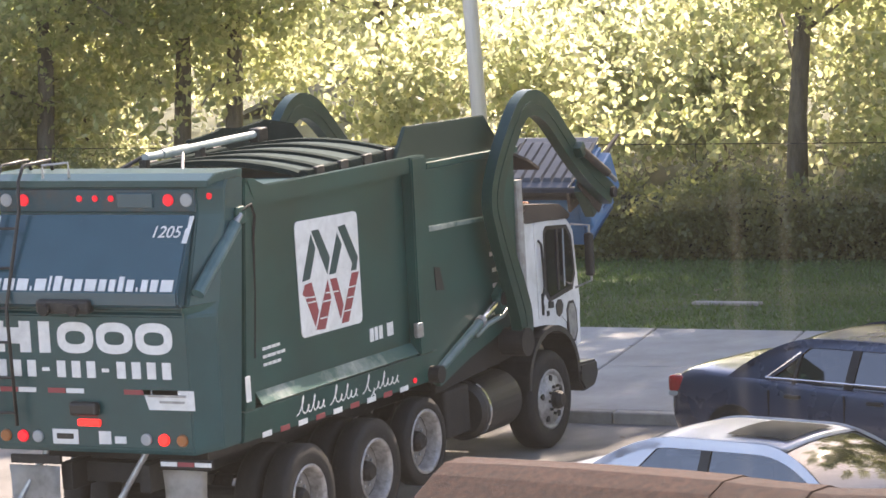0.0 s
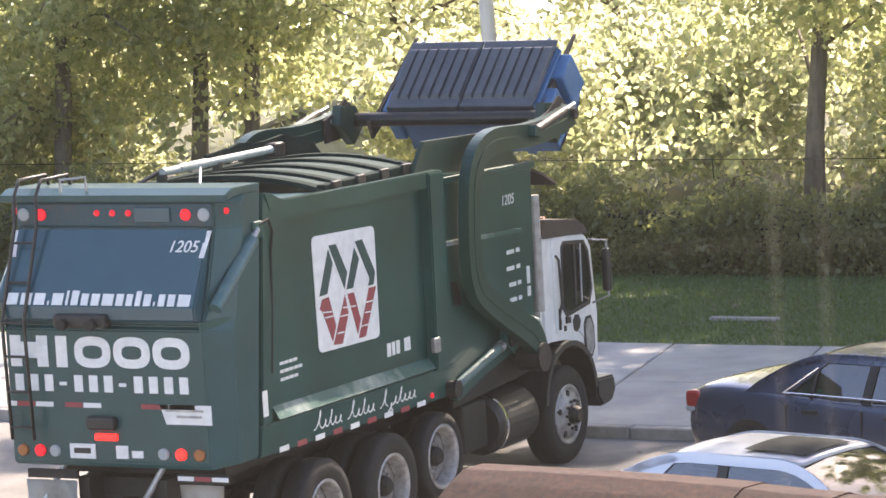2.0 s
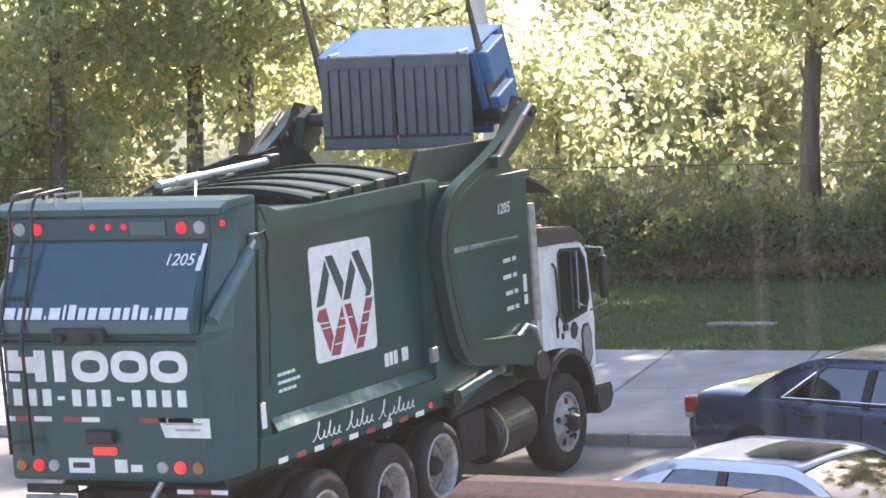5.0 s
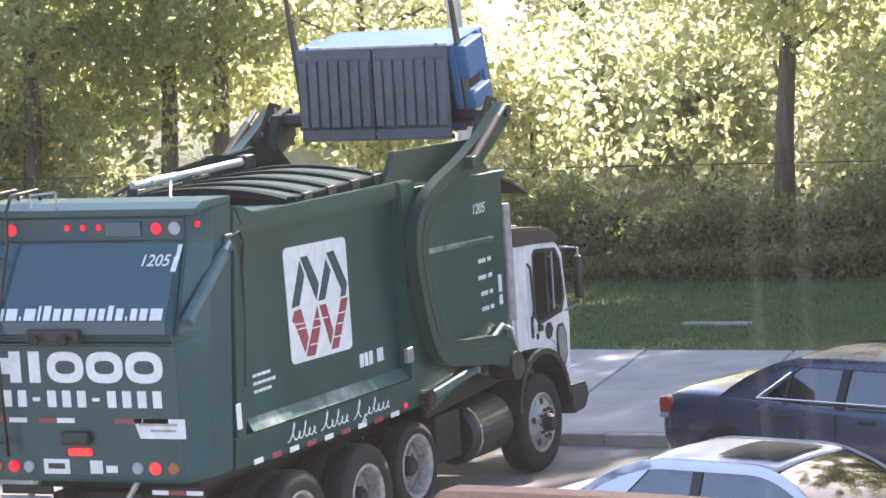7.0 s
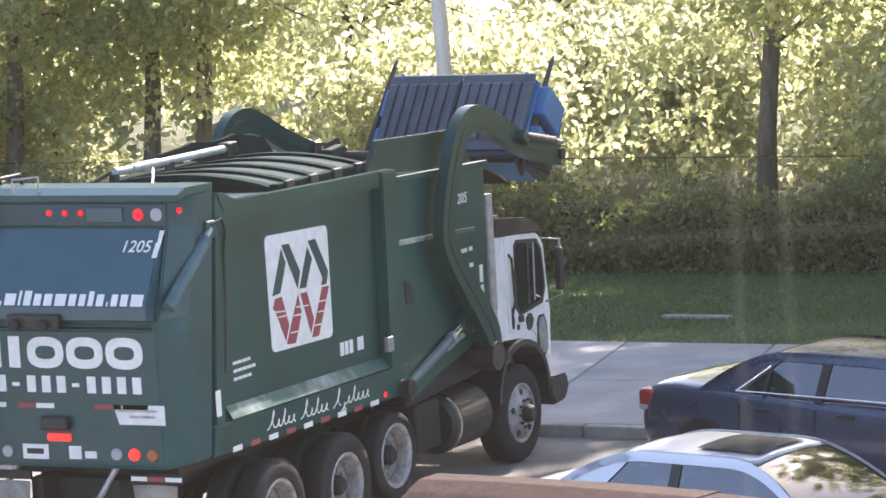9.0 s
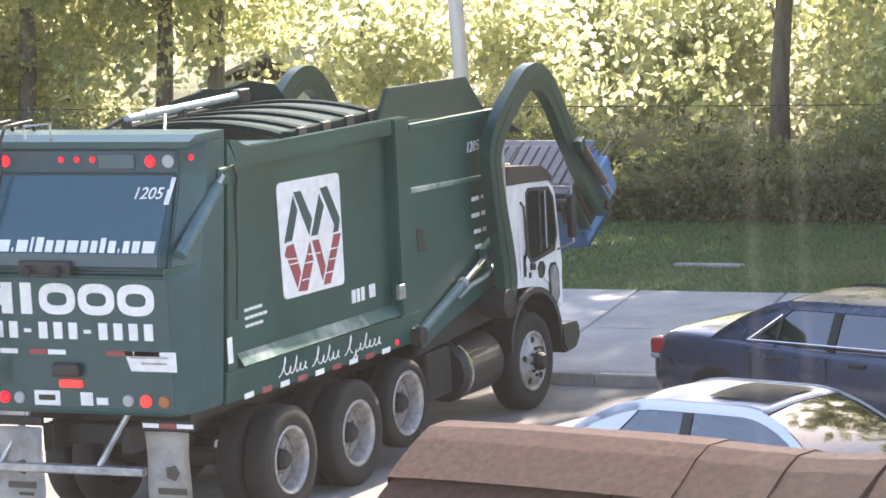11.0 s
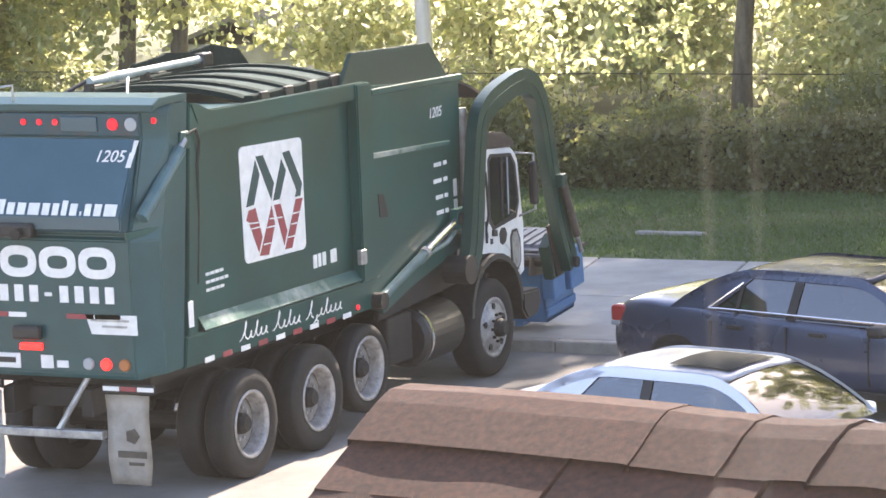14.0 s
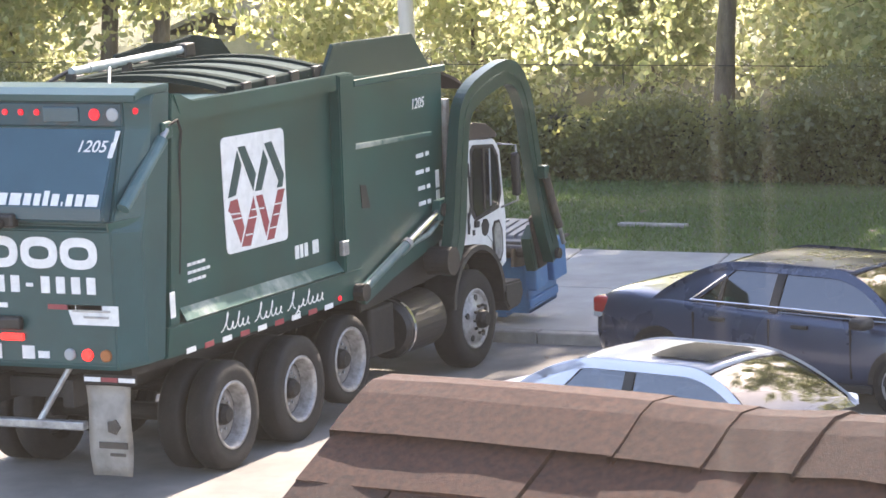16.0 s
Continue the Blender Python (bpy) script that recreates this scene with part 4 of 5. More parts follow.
lift_wheel = make_wheel(0.445, 0.24, 0.315, 0.15)
lift_wheel.matrix_basis = pose(1.22, 4.20, 0.615)
steer_wheel = make_wheel(0.525, 0.32, 0.31, 0.05, True)
steer_wheel.matrix_basis = pose(1.18, 7.17, 0.525)
for src, x, y, z, turn in ((rear_wheel, 0.93, 1.77, 0.52, 0), (rear_wheel, 1.235, 3.11, 0.52, 0), (rear_wheel, 0.93, 3.11, 0.52, 0),
                           (rear_wheel, -1.235, 1.77, 0.52, 180), (rear_wheel, -0.93, 1.77, 0.52, 180), (rear_wheel, -1.235, 3.11, 0.52, 180),
                           (rear_wheel, -0.93, 3.11, 0.52, 180), (lift_wheel, -1.22, 4.20, 0.615, 180), (steer_wheel, -1.18, 7.17, 0.525, 180)):
    copy_thing(src, pose(x, y, z, 0, 0, turn))


def build_cab():
    side = [(6.70, 1.32), (6.70, 2.47), (6.80, 2.56), (7.72, 2.46), (7.92, 2.32), (8.02, 1.5), (8.0, 0.98), (7.86, 0.94), (7.74, 1.12), (7.52, 1.30), (7.2, 1.36)]
    cab = part("cab", prism(side, -1.16, 1.16, 0.035), M_WHITE, truck, "white cab-over cab")
    part("cab_roof", prism([(6.70, 2.46), (6.72, 2.60), (6.80, 2.66), (7.62, 2.57), (7.86, 2.44), (7.84, 2.38), (6.8, 2.46)], -1.18, 1.18, 0.02), M_COWL, cab, "dark weathered cab roof")
    part("roof_panel", box(-0.95, 0.95, 6.86, 7.5, -0.012, 0.012, 0.008), M_WHITE, cab, "white roof panel").matrix_basis = pose(0, 0.72, 2.72, -6.0, 0, 0) @ pose(0, -0.72, 0)
    for x in (-0.7, 0.0, 0.7):
        part("roof_lamp", box(x - 0.05, x + 0.05, 7.66, 7.74, 2.50, 2.58, 0.015), M_LAMBER, cab)
    part("windscreen", quad_prism([(-1.05, 7.97, 2.25), (1.05, 7.97, 2.25), (1.05, 8.035, 1.55), (-1.05, 8.035, 1.55)], -0.012), M_GLASS, cab)
    for s in (-1, 1):
        def plate(name, outline, m, proud, th=0.01, label="", par=cab):
            return part(name, prism(outline, s * (1.16 + proud), s * (1.16 + proud - th), 0.0), m, par, label)
        door = plate("door", [(6.98, 1.42), (6.96, 2.42), (7.02, 2.46), (7.74, 2.38), (7.90, 2.25), (7.98, 1.55), (7.96, 1.02), (7.88, 1.0), (7.78, 1.18), (7.52, 1.38)], M_WHITE, 0.012, 0.02)
        plate("door_seal", [(7.14, 1.66), (7.17, 2.33), (7.24, 2.38), (7.74, 2.33), (7.85, 2.20), (7.90, 1.78), (7.82, 1.62), (7.24, 1.56)], M_TRIM, 0.018, 0.01, par=door)
        win = plate("side_window", [(7.19, 1.70), (7.21, 2.30), (7.27, 2.34), (7.71, 2.29), (7.80, 2.18), (7.85, 1.80), (7.78, 1.67), (7.26, 1.61)], M_GLASS, 0.022, 0.01, "dark cab window", par=door)
        plate("window_bar", [(7.44, 1.66), (7.46, 2.32), (7.50, 2.31), (7.48, 1.66)], M_TRIM, 0.03, 0.008, par=door)
        plate("window_bar", [(7.6, 1.68), (7.62, 2.30), (7.64, 2.30), (7.62, 1.68)], M_LCLEAR, 0.03, 0.008, par=door)
        plate("vent_seal", [(7.66, 1.12), (7.64, 1.42), (7.70, 1.50), (7.82, 1.50), (7.89, 1.38), (7.89, 1.14), (7.82, 1.05), (7.72, 1.05)], M_TRIM, 0.018, 0.01, par=door)
        plate("vent_window", [(7.69, 1.14), (7.67, 1.40), (7.72, 1.47), (7.80, 1.47), (7.86, 1.36), (7.86, 1.16), (7.80, 1.08), (7.74, 1.08)], M_STEEL, 0.024, 0.01, par=door)
        plate("door_handle", [(7.2, 1.50), (7.2, 1.57), (7.3, 1.56), (7.3, 1.49)], M_TRIM, 0.035, 0.02, par=door)
        plate("door_mark", [(7.40, 1.40), (7.38, 1.50), (7.44, 1.56), (7.52, 1.55), (7.57, 1.48), (7.53, 1.40), (7.46, 1.37)], M_TRIM, 0.019, 0.008, par=door)
        for yy, zz in ((7.05, 1.50), (7.05, 1.62), (7.16, 1.42)):
            plate("door_knob", [(yy, zz), (yy, zz + 0.06), (yy + 0.05, zz + 0.055), (yy + 0.05, zz)], M_TRIM, 0.022, 0.01, par=door)
        part("door_pipe", path_tube([(s * 1.185, 7.02, 2.25), (s * 1.2, 7.06, 2.2), (s * 1.2, 7.09, 1.75), (s * 1.185, 7.05, 1.6), (s * 1.185, 7.05, 1.45)], 0.014, 6), M_TRIM, cab)
        mir = part("mirror", box(s * 1.36 - 0.05, s * 1.36 + 0.05, 7.86, 7.94, 1.75, 2.22, 0.03), M_TRIM, cab)
        part("mirror_arm", path_tube([(s * 1.17, 7.85, 2.32), (s * 1.36, 7.92, 2.30), (s * 1.36, 7.92, 1.70), (s * 1.17, 7.9, 1.62)], 0.014, 6), M_STEEL, mir)
        # wheel arch
        pts = []
        for k in range(13):
            a = math.pi * (k / 12)
            pts.append((7.17 + 0.64 * math.cos(a), 0.72 + 0.60 * math.sin(a)))
        inner = [(7.17 + 0.58 * math.cos(math.pi * k / 12), 0.72 + 0.54 * math.sin(math.pi * k / 12)) for k in range(12, -1, -1)]
        part("fender", prism(pts + inner, s * 0.86, s * 1.23, 0.0), M_BLACK, cab, "black plastic wheel arch")
        part("stack", tube((s * 1.17, 6.60, 1.72), (s * 1.17, 6.60, 2.95), 0.06), M_PIPE, cab, "dull metal exhaust stack")
        part("headlamp", box(s * 0.85 - 0.14, s * 0.85 + 0.14, 8.0, 8.05, 1.0, 1.15, 0.02), M_LCLEAR, cab)
    part("bumper", prism([(7.84, 0.60), (7.84, 0.80), (8.27, 0.78), (8.30, 0.62), (8.2, 0.50), (7.95, 0.48)], -1.21, 1.21, 0.025), M_BLACK, truck)
    part("bulkhead", box(-1.0, 1.0, 6.52, 6.72, 1.2, 2.3, 0.02), M_CHASSIS, truck)


build_cab()

# ---- lifting arms, forks and cylinders ----
PIVOT = Vector((0, 6.1, 1.32))
REACH, REST = 2.60, -6.85
ROD = (0.11, 0.52)
CYL = Vector((0, 4.36, 1.27))


def ribbon(line, widths, x0, x1):
    """A flat bent bar: a centre line of (y, z) with its widths, from x0 to x1."""
    pts = [Vector(p) for p in line]
    left, right = [], []
    for i, p in enumerate(pts):
        d = (pts[min(i + 1, len(pts) - 1)] - pts[max(i - 1, 0)]).normalized()
        n = Vector((-d.y, d.x)) * widths[i] / 2
        left.append(tuple(p + n))
        right.append(tuple(p - n))
    bm = bmesh.new()
    rings = [[bm.verts.new((x, y, z)) for (y, z), x in ((left[i], x0), (left[i], x1), (right[i], x1), (right[i], x0))] for i in range(len(pts))]
    for a, b in zip(rings, rings[1:]):
        for k in range(4):
            bm.faces.new((a[k], a[(k + 1) % 4], b[(k + 1) % 4], b[k]))
    bm.faces.new(rings[0][::-1])
    bm.faces.new(rings[-1])
    return bm


ARM = [(-0.05, -0.08), (0.18, 0.10), (0.27, 0.45), (0.34, 0.9), (0.44, 1.36), (0.52, 1.53), (0.72, 1.65), (1.05, 1.74), (1.42, 1.80), (1.62, 1.80), (1.82, 1.72), (1.98, 1.52),
       (2.08, 1.25), (2.20, 0.7), (2.40, 0.1), (2.62, -0.36)]
ARMW = [0.2, 0.3, 0.3, 0.27, 0.26, 0.27, 0.27, 0.26, 0.26, 0.26, 0.27, 0.27, 0.25, 0.24, 0.24, 0.22]


def rounded(line, widths, times=2):
    """Cuts the corners of a bent bar's centre line, widths along with it."""
    rows = [(y, z, w) for (y, z), w in zip(line, widths)]
    for _ in range(times):
        cut = [rows[0]]
        for a, b in zip(rows, rows[1:]):
            cut += [tuple(p * 0.75 + q * 0.25 for p, q in zip(a, b)), tuple(p * 0.25 + q * 0.75 for p, q in zip(a, b))]
        rows = cut + [rows[-1]]
    return [(y, z) for y, z, w in rows], [w for y, z, w in rows]


ARM, ARMW = rounded(ARM, ARMW)
arms, barrels, rods = [], [], []
for s in (1, -1):
    arm = part("lift_arm", ribbon(ARM, ARMW, s * 1.31, s * 1.43), M_ARM, truck, "dark green curved lifting arm")
    part("arm_flange", ribbon(ARM[5:-3], [0.03] * (len(ARM) - 8), s * 1.303, s * 1.437), M_ARM, arm)
    part("pivot_hub", tube((s * 1.18, 0, 0), (s * 1.46, 0, 0), 0.15, seg=20), M_CHASSIS, arm)
    part("rod_lug", prism([(-0.02, 0.42), (0.3, 0.4), (0.3, 0.62), (0.05, 0.62)], s * 1.22, s * 1.31), M_GREEN, arm)
    cyl = part("fork_cylinder", tube((s * 1.48, 2.28, 0.62), (s * 1.48, 2.60, -0.02), 0.045), M_FORK, arm, "grey hydraulic fork cylinder")
    part("cylinder_rod", tube((s * 1.48, 2.60, -0.02), (s * 1.48, 2.70, -0.22), 0.026), M_STEEL, cyl)
    part("cylinder_lug", box(s * 1.43 - 0.02, s * 1.43 + 0.09 * s, 2.20, 2.32, 0.56, 0.70, 0.01), M_ARM, arm)
    tip = part("tip_plate", prism([(2.24, 0.12), (2.44, -0.46), (2.74, -0.42), (2.80, -0.22), (2.60, -0.02), (2.48, 0.2)], s * 1.275, s * 1.30, 0.004), M_COWL, arm, "dark brown fork tip plate")
    for u, w_ in ((2.70, -0.30), (2.62, -0.16), (2.50, 0.04)):
        part("tip_bolt", tube((s * 1.27, u, w_), (s * 1.315, u, w_), 0.028, seg=8), M_STEEL, tip)
    part("arm_pin", tube((s * 1.24, 2.62, -0.32), (s * 1.47, 2.62, -0.32), 0.06), M_CHASSIS, arm)
    arms.append(arm)
    barrel = part("lift_cylinder", tube((s * 1.27, 0, 0), (s * 1.27, 0, 1.12), 0.048), M_CYL, truck, "dark hydraulic lift cylinder")
    part("cylinder_collar", tube((s * 1.27, 0, 1.08), (s * 1.27, 0, 1.15), 0.058), M_STEEL, barrel)
    part("cylinder_eye", tube((s * 1.2, 0, 0), (s * 1.34, 0, 0), 0.09), M_CHASSIS, barrel)
    barrels.append(barrel)
    rod = part("cylinder_rod", tube((s * 1.27, 0, -1.0), (s * 1.27, 0, 0), 0.04), M_CHROME, truck, "bright chrome cylinder rod")
    part("rod_eye", tube((s * 1.22, 0, 0), (s * 1.33, 0, 0), 0.07), M_CHASSIS, rod)
    rods.append(rod)
fork = part("fork_frame", tube((-1.32, 0, 0), (1.32, 0, 0), 0.075), M_BLACK, truck, "black fork cross tube")
for s in (1, -1):
    part("fork_blade", prism([(-0.16, -0.14), (-0.1, 0.06), (0.12, -0.04), (1.34, -0.11), (1.40, -0.14), (0.1, -0.19)], s * 0.945, s * 0.985, 0.008), M_FORK, fork)
    part("fork_bracket", prism([(-0.22, -0.16), (-0.30, 0.22), (-0.12, 0.34), (0.1, 0.12), (0.1, -0.16)], s * 1.16, s * 1.28, 0.01), M_GREEN_DIRTY, fork)


# ---- the dumpster ----
def build_bin():
    b = thing("dumpster", "blue steel dumpster with two black ribbed plastic lids", "dumpster")
    y0, y1, zb, zf, zr, w = 0.04, 0.92, -0.78, 0.0, 0.03, 0.86
    side = [(y0 + 0.10, zb), (y1 - 0.05, zb), (y1, zr), (y0, zf)]
    for s in (-1, 1):
        p = part("side_wall", prism(side, s * (w - 0.03), s * w, 0.004), M_BIN, b)
        for ya, yb in ((y0 + 0.02, 0.38), (0.53, y1 - 0.03)):
            part("fork_pocket", box(min(s * w, s * (w + 0.15)), max(s * w, s * (w + 0.15)), ya, yb, -0.50, -0.05, 0.02), M_BIN, b)
        # black block painted in for the shaded gap between the sleeves
        part("pocket_gap_shade", box(min(s * w, s * (w + 0.05)), max(s * w, s * (w + 0.05)), 0.38, 0.53, -0.48, -0.07, 0.01), M_CHASSIS, b)
        part("side_rib", box(min(s * w, s * (w + 0.025)), max(s * w, s * (w + 0.025)), y0 + 0.08, y1 - 0.04, -0.72, -0.62, 0.02), M_BIN, p)
        part("rim_rail", box(min(s * (w - 0.05), s * (w + 0.03)), max(s * (w - 0.05), s * (w + 0.03)), y0, y1, -0.045, 0.0, 0.01), M_BIN, b)
        part("hinge_arm", tube((s * (w - 0.1), y1 - 0.02, -0.12), (s * (w - 0.1), y1 + 0.05, 0.1), 0.022, seg=8), M_BIN, b)
    part("front_wall", quad_prism([(-w, y0, zf), (w, y0, zf), (w, y0 + 0.10, zb), (-w, y0 + 0.10, zb)], 0.03), M_BIN, b)
    part("back_wall", quad_prism([(-w, y1, zr), (w, y1, zr), (w, y1 - 0.05, zb), (-w, y1 - 0.05, zb)], -0.03), M_BIN, b)
    part("floor_plate", box(-w, w, y0 + 0.1, y1 - 0.05, zb, zb + 0.03), M_BIN, b)
    part("front_lip", box(-w - 0.02, w + 0.02, y0 - 0.05, y0 + 0.02, zf - 0.05, zf, 0.01), M_BIN, b)
    part("lid_hinge", tube((-w, y1 + 0.03, zr + 0.05), (w, y1 + 0.03, zr + 0.05), 0.022, seg=10), M_STEEL, b)
    part("label_plate", box(-0.3, -0.05, y0 + 0.005, y0 + 0.02, -0.16, -0.06), M_DECAL, b)
    for x in (-0.5, 0.5):
        part("runner", box(x - 0.05, x + 0.05, y0 + 0.12, y1 - 0.1, zb - 0.06, zb), M_BIN, b)
    lids = []
    tilt = math.atan2(zr - zf, y1 - y0)
    for s in (-1, 1):
        a, c = (0.012, w + 0.02) if s > 0 else (-w - 0.02, -0.012)
        ln = 0.95
        lid = part("lid", box(a, c, -ln, 0.0, 0.0, 0.03, 0.012), M_LID, b, "black ribbed plastic lid")
        n = 7
        for k in range(n):
            x = a + (c - a) * (k + 0.5) / n
            bm = bmesh.new()
            vs0 = [bm.verts.new(p) for p in ((x - 0.053, -ln + 0.10, 0.028), (x + 0.053, -ln + 0.10, 0.028), (x + 0.050, -0.10, 0.028), (x - 0.050, -0.10, 0.028))]
            vs1 = [bm.verts.new(p) for p in ((x - 0.040, -ln + 0.14, 0.062), (x + 0.040, -ln + 0.14, 0.062), (x + 0.046, -0.14, 0.054), (x - 0.046, -0.14, 0.054))]
            bm.faces.new(vs1)
            for i in range(4):
                bm.faces.new((vs0[i], vs0[(i + 1) % 4], vs1[(i + 1) % 4], vs1[i]))
            part("lid_rib", bm, M_LID, lid)
        part("lid_edge", box(a, c, -ln - 0.015, -ln + 0.03, -0.06, 0.035, 0.01), M_LID, lid)
        lids.append(lid)
    return b, lids, Vector((0, y1 + 0.03, zr + 0.05)), math.degrees(tilt)


dumpster, lids, HINGE, TILT_LID = build_bin()


# ---- parked cars ----
def loft(sections, bm=None, close=True):
    bm = bm or bmesh.new()
    loops = [[bm.verts.new(p) for p in s] for s in sections]
    for a, b in zip(loops, loops[1:]):
        n = len(a)
        for i in range(n):
            bm.faces.new((a[i], a[(i + 1) % n], b[(i + 1) % n], b[i]))
    if close:
        bm.faces.new(loops[0][::-1])
        bm.faces.new(loops[-1])
    return bm


def car_section(x, half, zb, zt, crown, tuck):
    """One cross-section of the lower body, rounded at the shoulder."""
    h = zt - zb
    right = [(half * 0.80, zb), (half - tuck, zb + 0.10 * h), (half, zb + 0.34 * h), (half * 0.995, zb + 0.60 * h), (half * 0.965, zb + 0.84 * h), (half * 0.90, zt - 0.015), (half * 0.6, zt + crown * 0.6),
             (half * 0.25, zt + crown)]
    return [(x, -y, z) for y, z in right] + [(x, y, z) for y, z in right[::-1]]


def build_car(name, label, paint, m, length, width, belt, roof_z, cab_x, sunroof, chrome_line):
    """A saloon facing +x, centred on the ground. cab_x: rear glass base, roof rear, roof front, windscreen base."""
    car = thing(name, label, "car", "parked cars", m)
    L, W = length / 2, width / 2
    st = [(-L, 0.72, 0.42, 0.80, 0.01), (-L + 0.06, 0.86, 0.28, 0.90, 0.015), (-L + 0.25, 0.94, 0.22, belt + 0.05, 0.02), (-L + 0.8, 1.0, 0.20, belt + 0.06, 0.02),
          (-0.6, 1.0, 0.19, belt + 0.02, 0.01), (0.3, 1.0, 0.19, belt - 0.01, 0.01), (cab_x[3] - 0.2, 1.0, 0.20, belt - 0.02, 0.02), (L - 0.9, 0.98, 0.20, belt - 0.05, 0.03),
          (L - 0.35, 0.92, 0.20, belt - 0.12, 0.03), (L - 0.08, 0.80, 0.26, belt - 0.30, 0.02), (L, 0.66, 0.36, 0.58, 0.01)]
    bm = loft([car_section(x, W * k, zb, zt, cr, 0.05) for x, k, zb, zt, cr in st])
    body = part("body", bm, paint, car, smooth=True)
    body.modifiers.new("round", 'SUBSURF').render_levels = 2
    body.modifiers["round"].levels = 2
    r0, r1, f1, f0 = cab_x
    wb, wt = W * 0.91, W * 0.66

    zb = belt - 0.02
    zr = roof_z
    ur, uf = (r1 - r0) / (f0 - r0), (f0 - f1) / (f0 - r0)

    def arch(u):
        """The roof line: (x, z) from the rear glass's base over the roof to the windscreen's base."""
        g = math.sin(math.pi / 2 * min(u / ur, 1.0)) ** 0.85 * math.sin(math.pi / 2 * min((1 - u) / uf, 1.0)) ** 0.85
        return r0 + (f0 - r0) * u, zb + (zr - zb) * g * (1 - 0.03 * (2 * u - 1) ** 2)

    def half(z):
        return wb + (wt - wb) * max(0.0, min(1.0, (z - zb) / (zr - zb)))

    def skin(name, u0, u1, inset, lift, material, parent, label="", n=10):
        """A crowned strip across the car along the roof line."""
        bm = bmesh.new()
        rows = []
        for i in range(n + 1):
            x, z = arch(u0 + (u1 - u0) * i / n)
            w_ = half(z) - inset
            rows.append([bm.verts.new((x, w_ * k, z + lift + 0.035 * (1 - k * k))) for k in (-1, -0.8, -0.4, 0, 0.4, 0.8, 1)])
        for a, b in zip(rows, rows[1:]):
            for k in range(6):
                bm.faces.new((a[k], a[k + 1], b[k + 1], b[k]))
        if material is paint:
            bmesh.ops.solidify(bm, geom=list(bm.faces), thickness=0.025)
        return part(name, bm, material, parent, label, smooth=True)

    roof = skin("roof", ur * 0.72, 1 - uf * 0.72, 0.0, 0.0, paint, car, n=16)
    skin("rear_window", 0.0, ur * 0.74, 0.05, -0.006, M_SCREEN, roof, "sloping rear window")
    skin("windscreen", 1 - uf * 0.74, 1.0, 0.05, -0.006, M_SCREEN, roof, "sloping windscreen")
    part("parcel_deck", box(r0 + 0.1, f0 - 0.1, -wb + 0.06, wb - 0.06, zb - 0.03, zb + 0.055), M_TRIM, car)
    if sunroof:
        bm = bmesh.new()
        rows = []
        for i in range(7):
            x, z = arch(1 - uf + 0.05 - 0.22 * (1 - i / 6))
            rows.append([bm.verts.new((x, wt * 0.62 * k, z + 0.040 + 0.018 * (1 - k * k))) for k in (-1, -0.5, 0, 0.5, 1)])
        for a, b in zip(rows, rows[1:]):
            for k in range(4):
                bm.faces.new((a[k], a[k + 1], b[k + 1], b[k]))
        part("sunroof", bm, M_SUNROOF, roof, "dark glass sunroof", smooth=True)
    mid = (r0 + f0) / 2 + 0.02
    for s in (-1, 1):
        def side_strip(name, u0, u1, top_gap, depth, material, proud, n=14):
            """A strip of the car's side under the roof line; depth None: down to the belt."""
            bm = bmesh.new()
            rows = []
            for i in range(n + 1):
                x, z = arch(u0 + (u1 - u0) * i / n)
                za = max(zb, z - top_gap)
                zc = zb if depth is None else max(zb, za - depth)
                rows.append([bm.verts.new((x, s * (half(q) + proud), q)) for q in (za, (za + zc) / 2, zc - (0.0 if depth else 0.02))])
            for a, b in zip(rows, rows[1:]):
                for k in range(2):
                    bm.faces.new((a[k], a[k + 1], b[k + 1], b[k]))
            return part(name, bm, material, roof, smooth=True)
        side_strip("side_window", 0.06, 0.97, 0.01, None, M_CARGLASS, -0.01)
        side_strip("roof_rail", 0.0, 1.0, -0.02, 0.085, paint, 0.004, 30)
        bm = bmesh.new()
        rows = []
        xa, xb_ = r0 + 0.50, r0 + 0.98
        for i in range(13):
            x, z = arch((xb_ - r0) / (f0 - r0) * i / 12)
            low = zb - 0.02 if x < xa else zb + (z - 0.03 - zb) * (x - xa) / (xb_ - xa)
            rows.append([bm.verts.new((x, s * (half(q) + 0.004), q)) for q in (z + 0.01, (z + low) / 2, low)])
        for a, b in zip(rows, rows[1:]):
            for k in range(2):
                bm.faces.new((a[k], a[k + 1], b[k + 1], b[k]))
        part("pillar", bm, paint, roof, smooth=True)
        pu = (mid - r0) / (f0 - r0)
        side_strip("door_post", pu - 0.018, pu + 0.018, 0.02, None, M_TRIM, 0.002, 3)
        if chrome_line:
            side_strip("quarter_post", 0.272, 0.286, 0.05, None, M_TRIM, 0.003, 3)
        y = s * (wb + 0.015)
        if chrome_line:
            part("window_trim", tube((r0 + 0.50, y, zb + 0.035), (f0 - 0.05, y, zb + 0.03), 0.012, seg=6), M_CHROME, roof)
            zt_ = zb + (zr - zb) * 0.72
            part("window_trim", tube((r0 + 0.50, y, zb + 0.035), (r0 + 0.84, s * (half(zt_) + 0.012), zt_), 0.010, seg=6), M_CHROME, roof)
        for hx in (mid - 0.75, mid + 0.28):
            part("door_handle", box(hx, hx + 0.2, s * (W * 0.985) - 0.02, s * (W * 0.985) + 0.02, belt - 0.17, belt - 0.13, 0.012), M_TRIM, body)
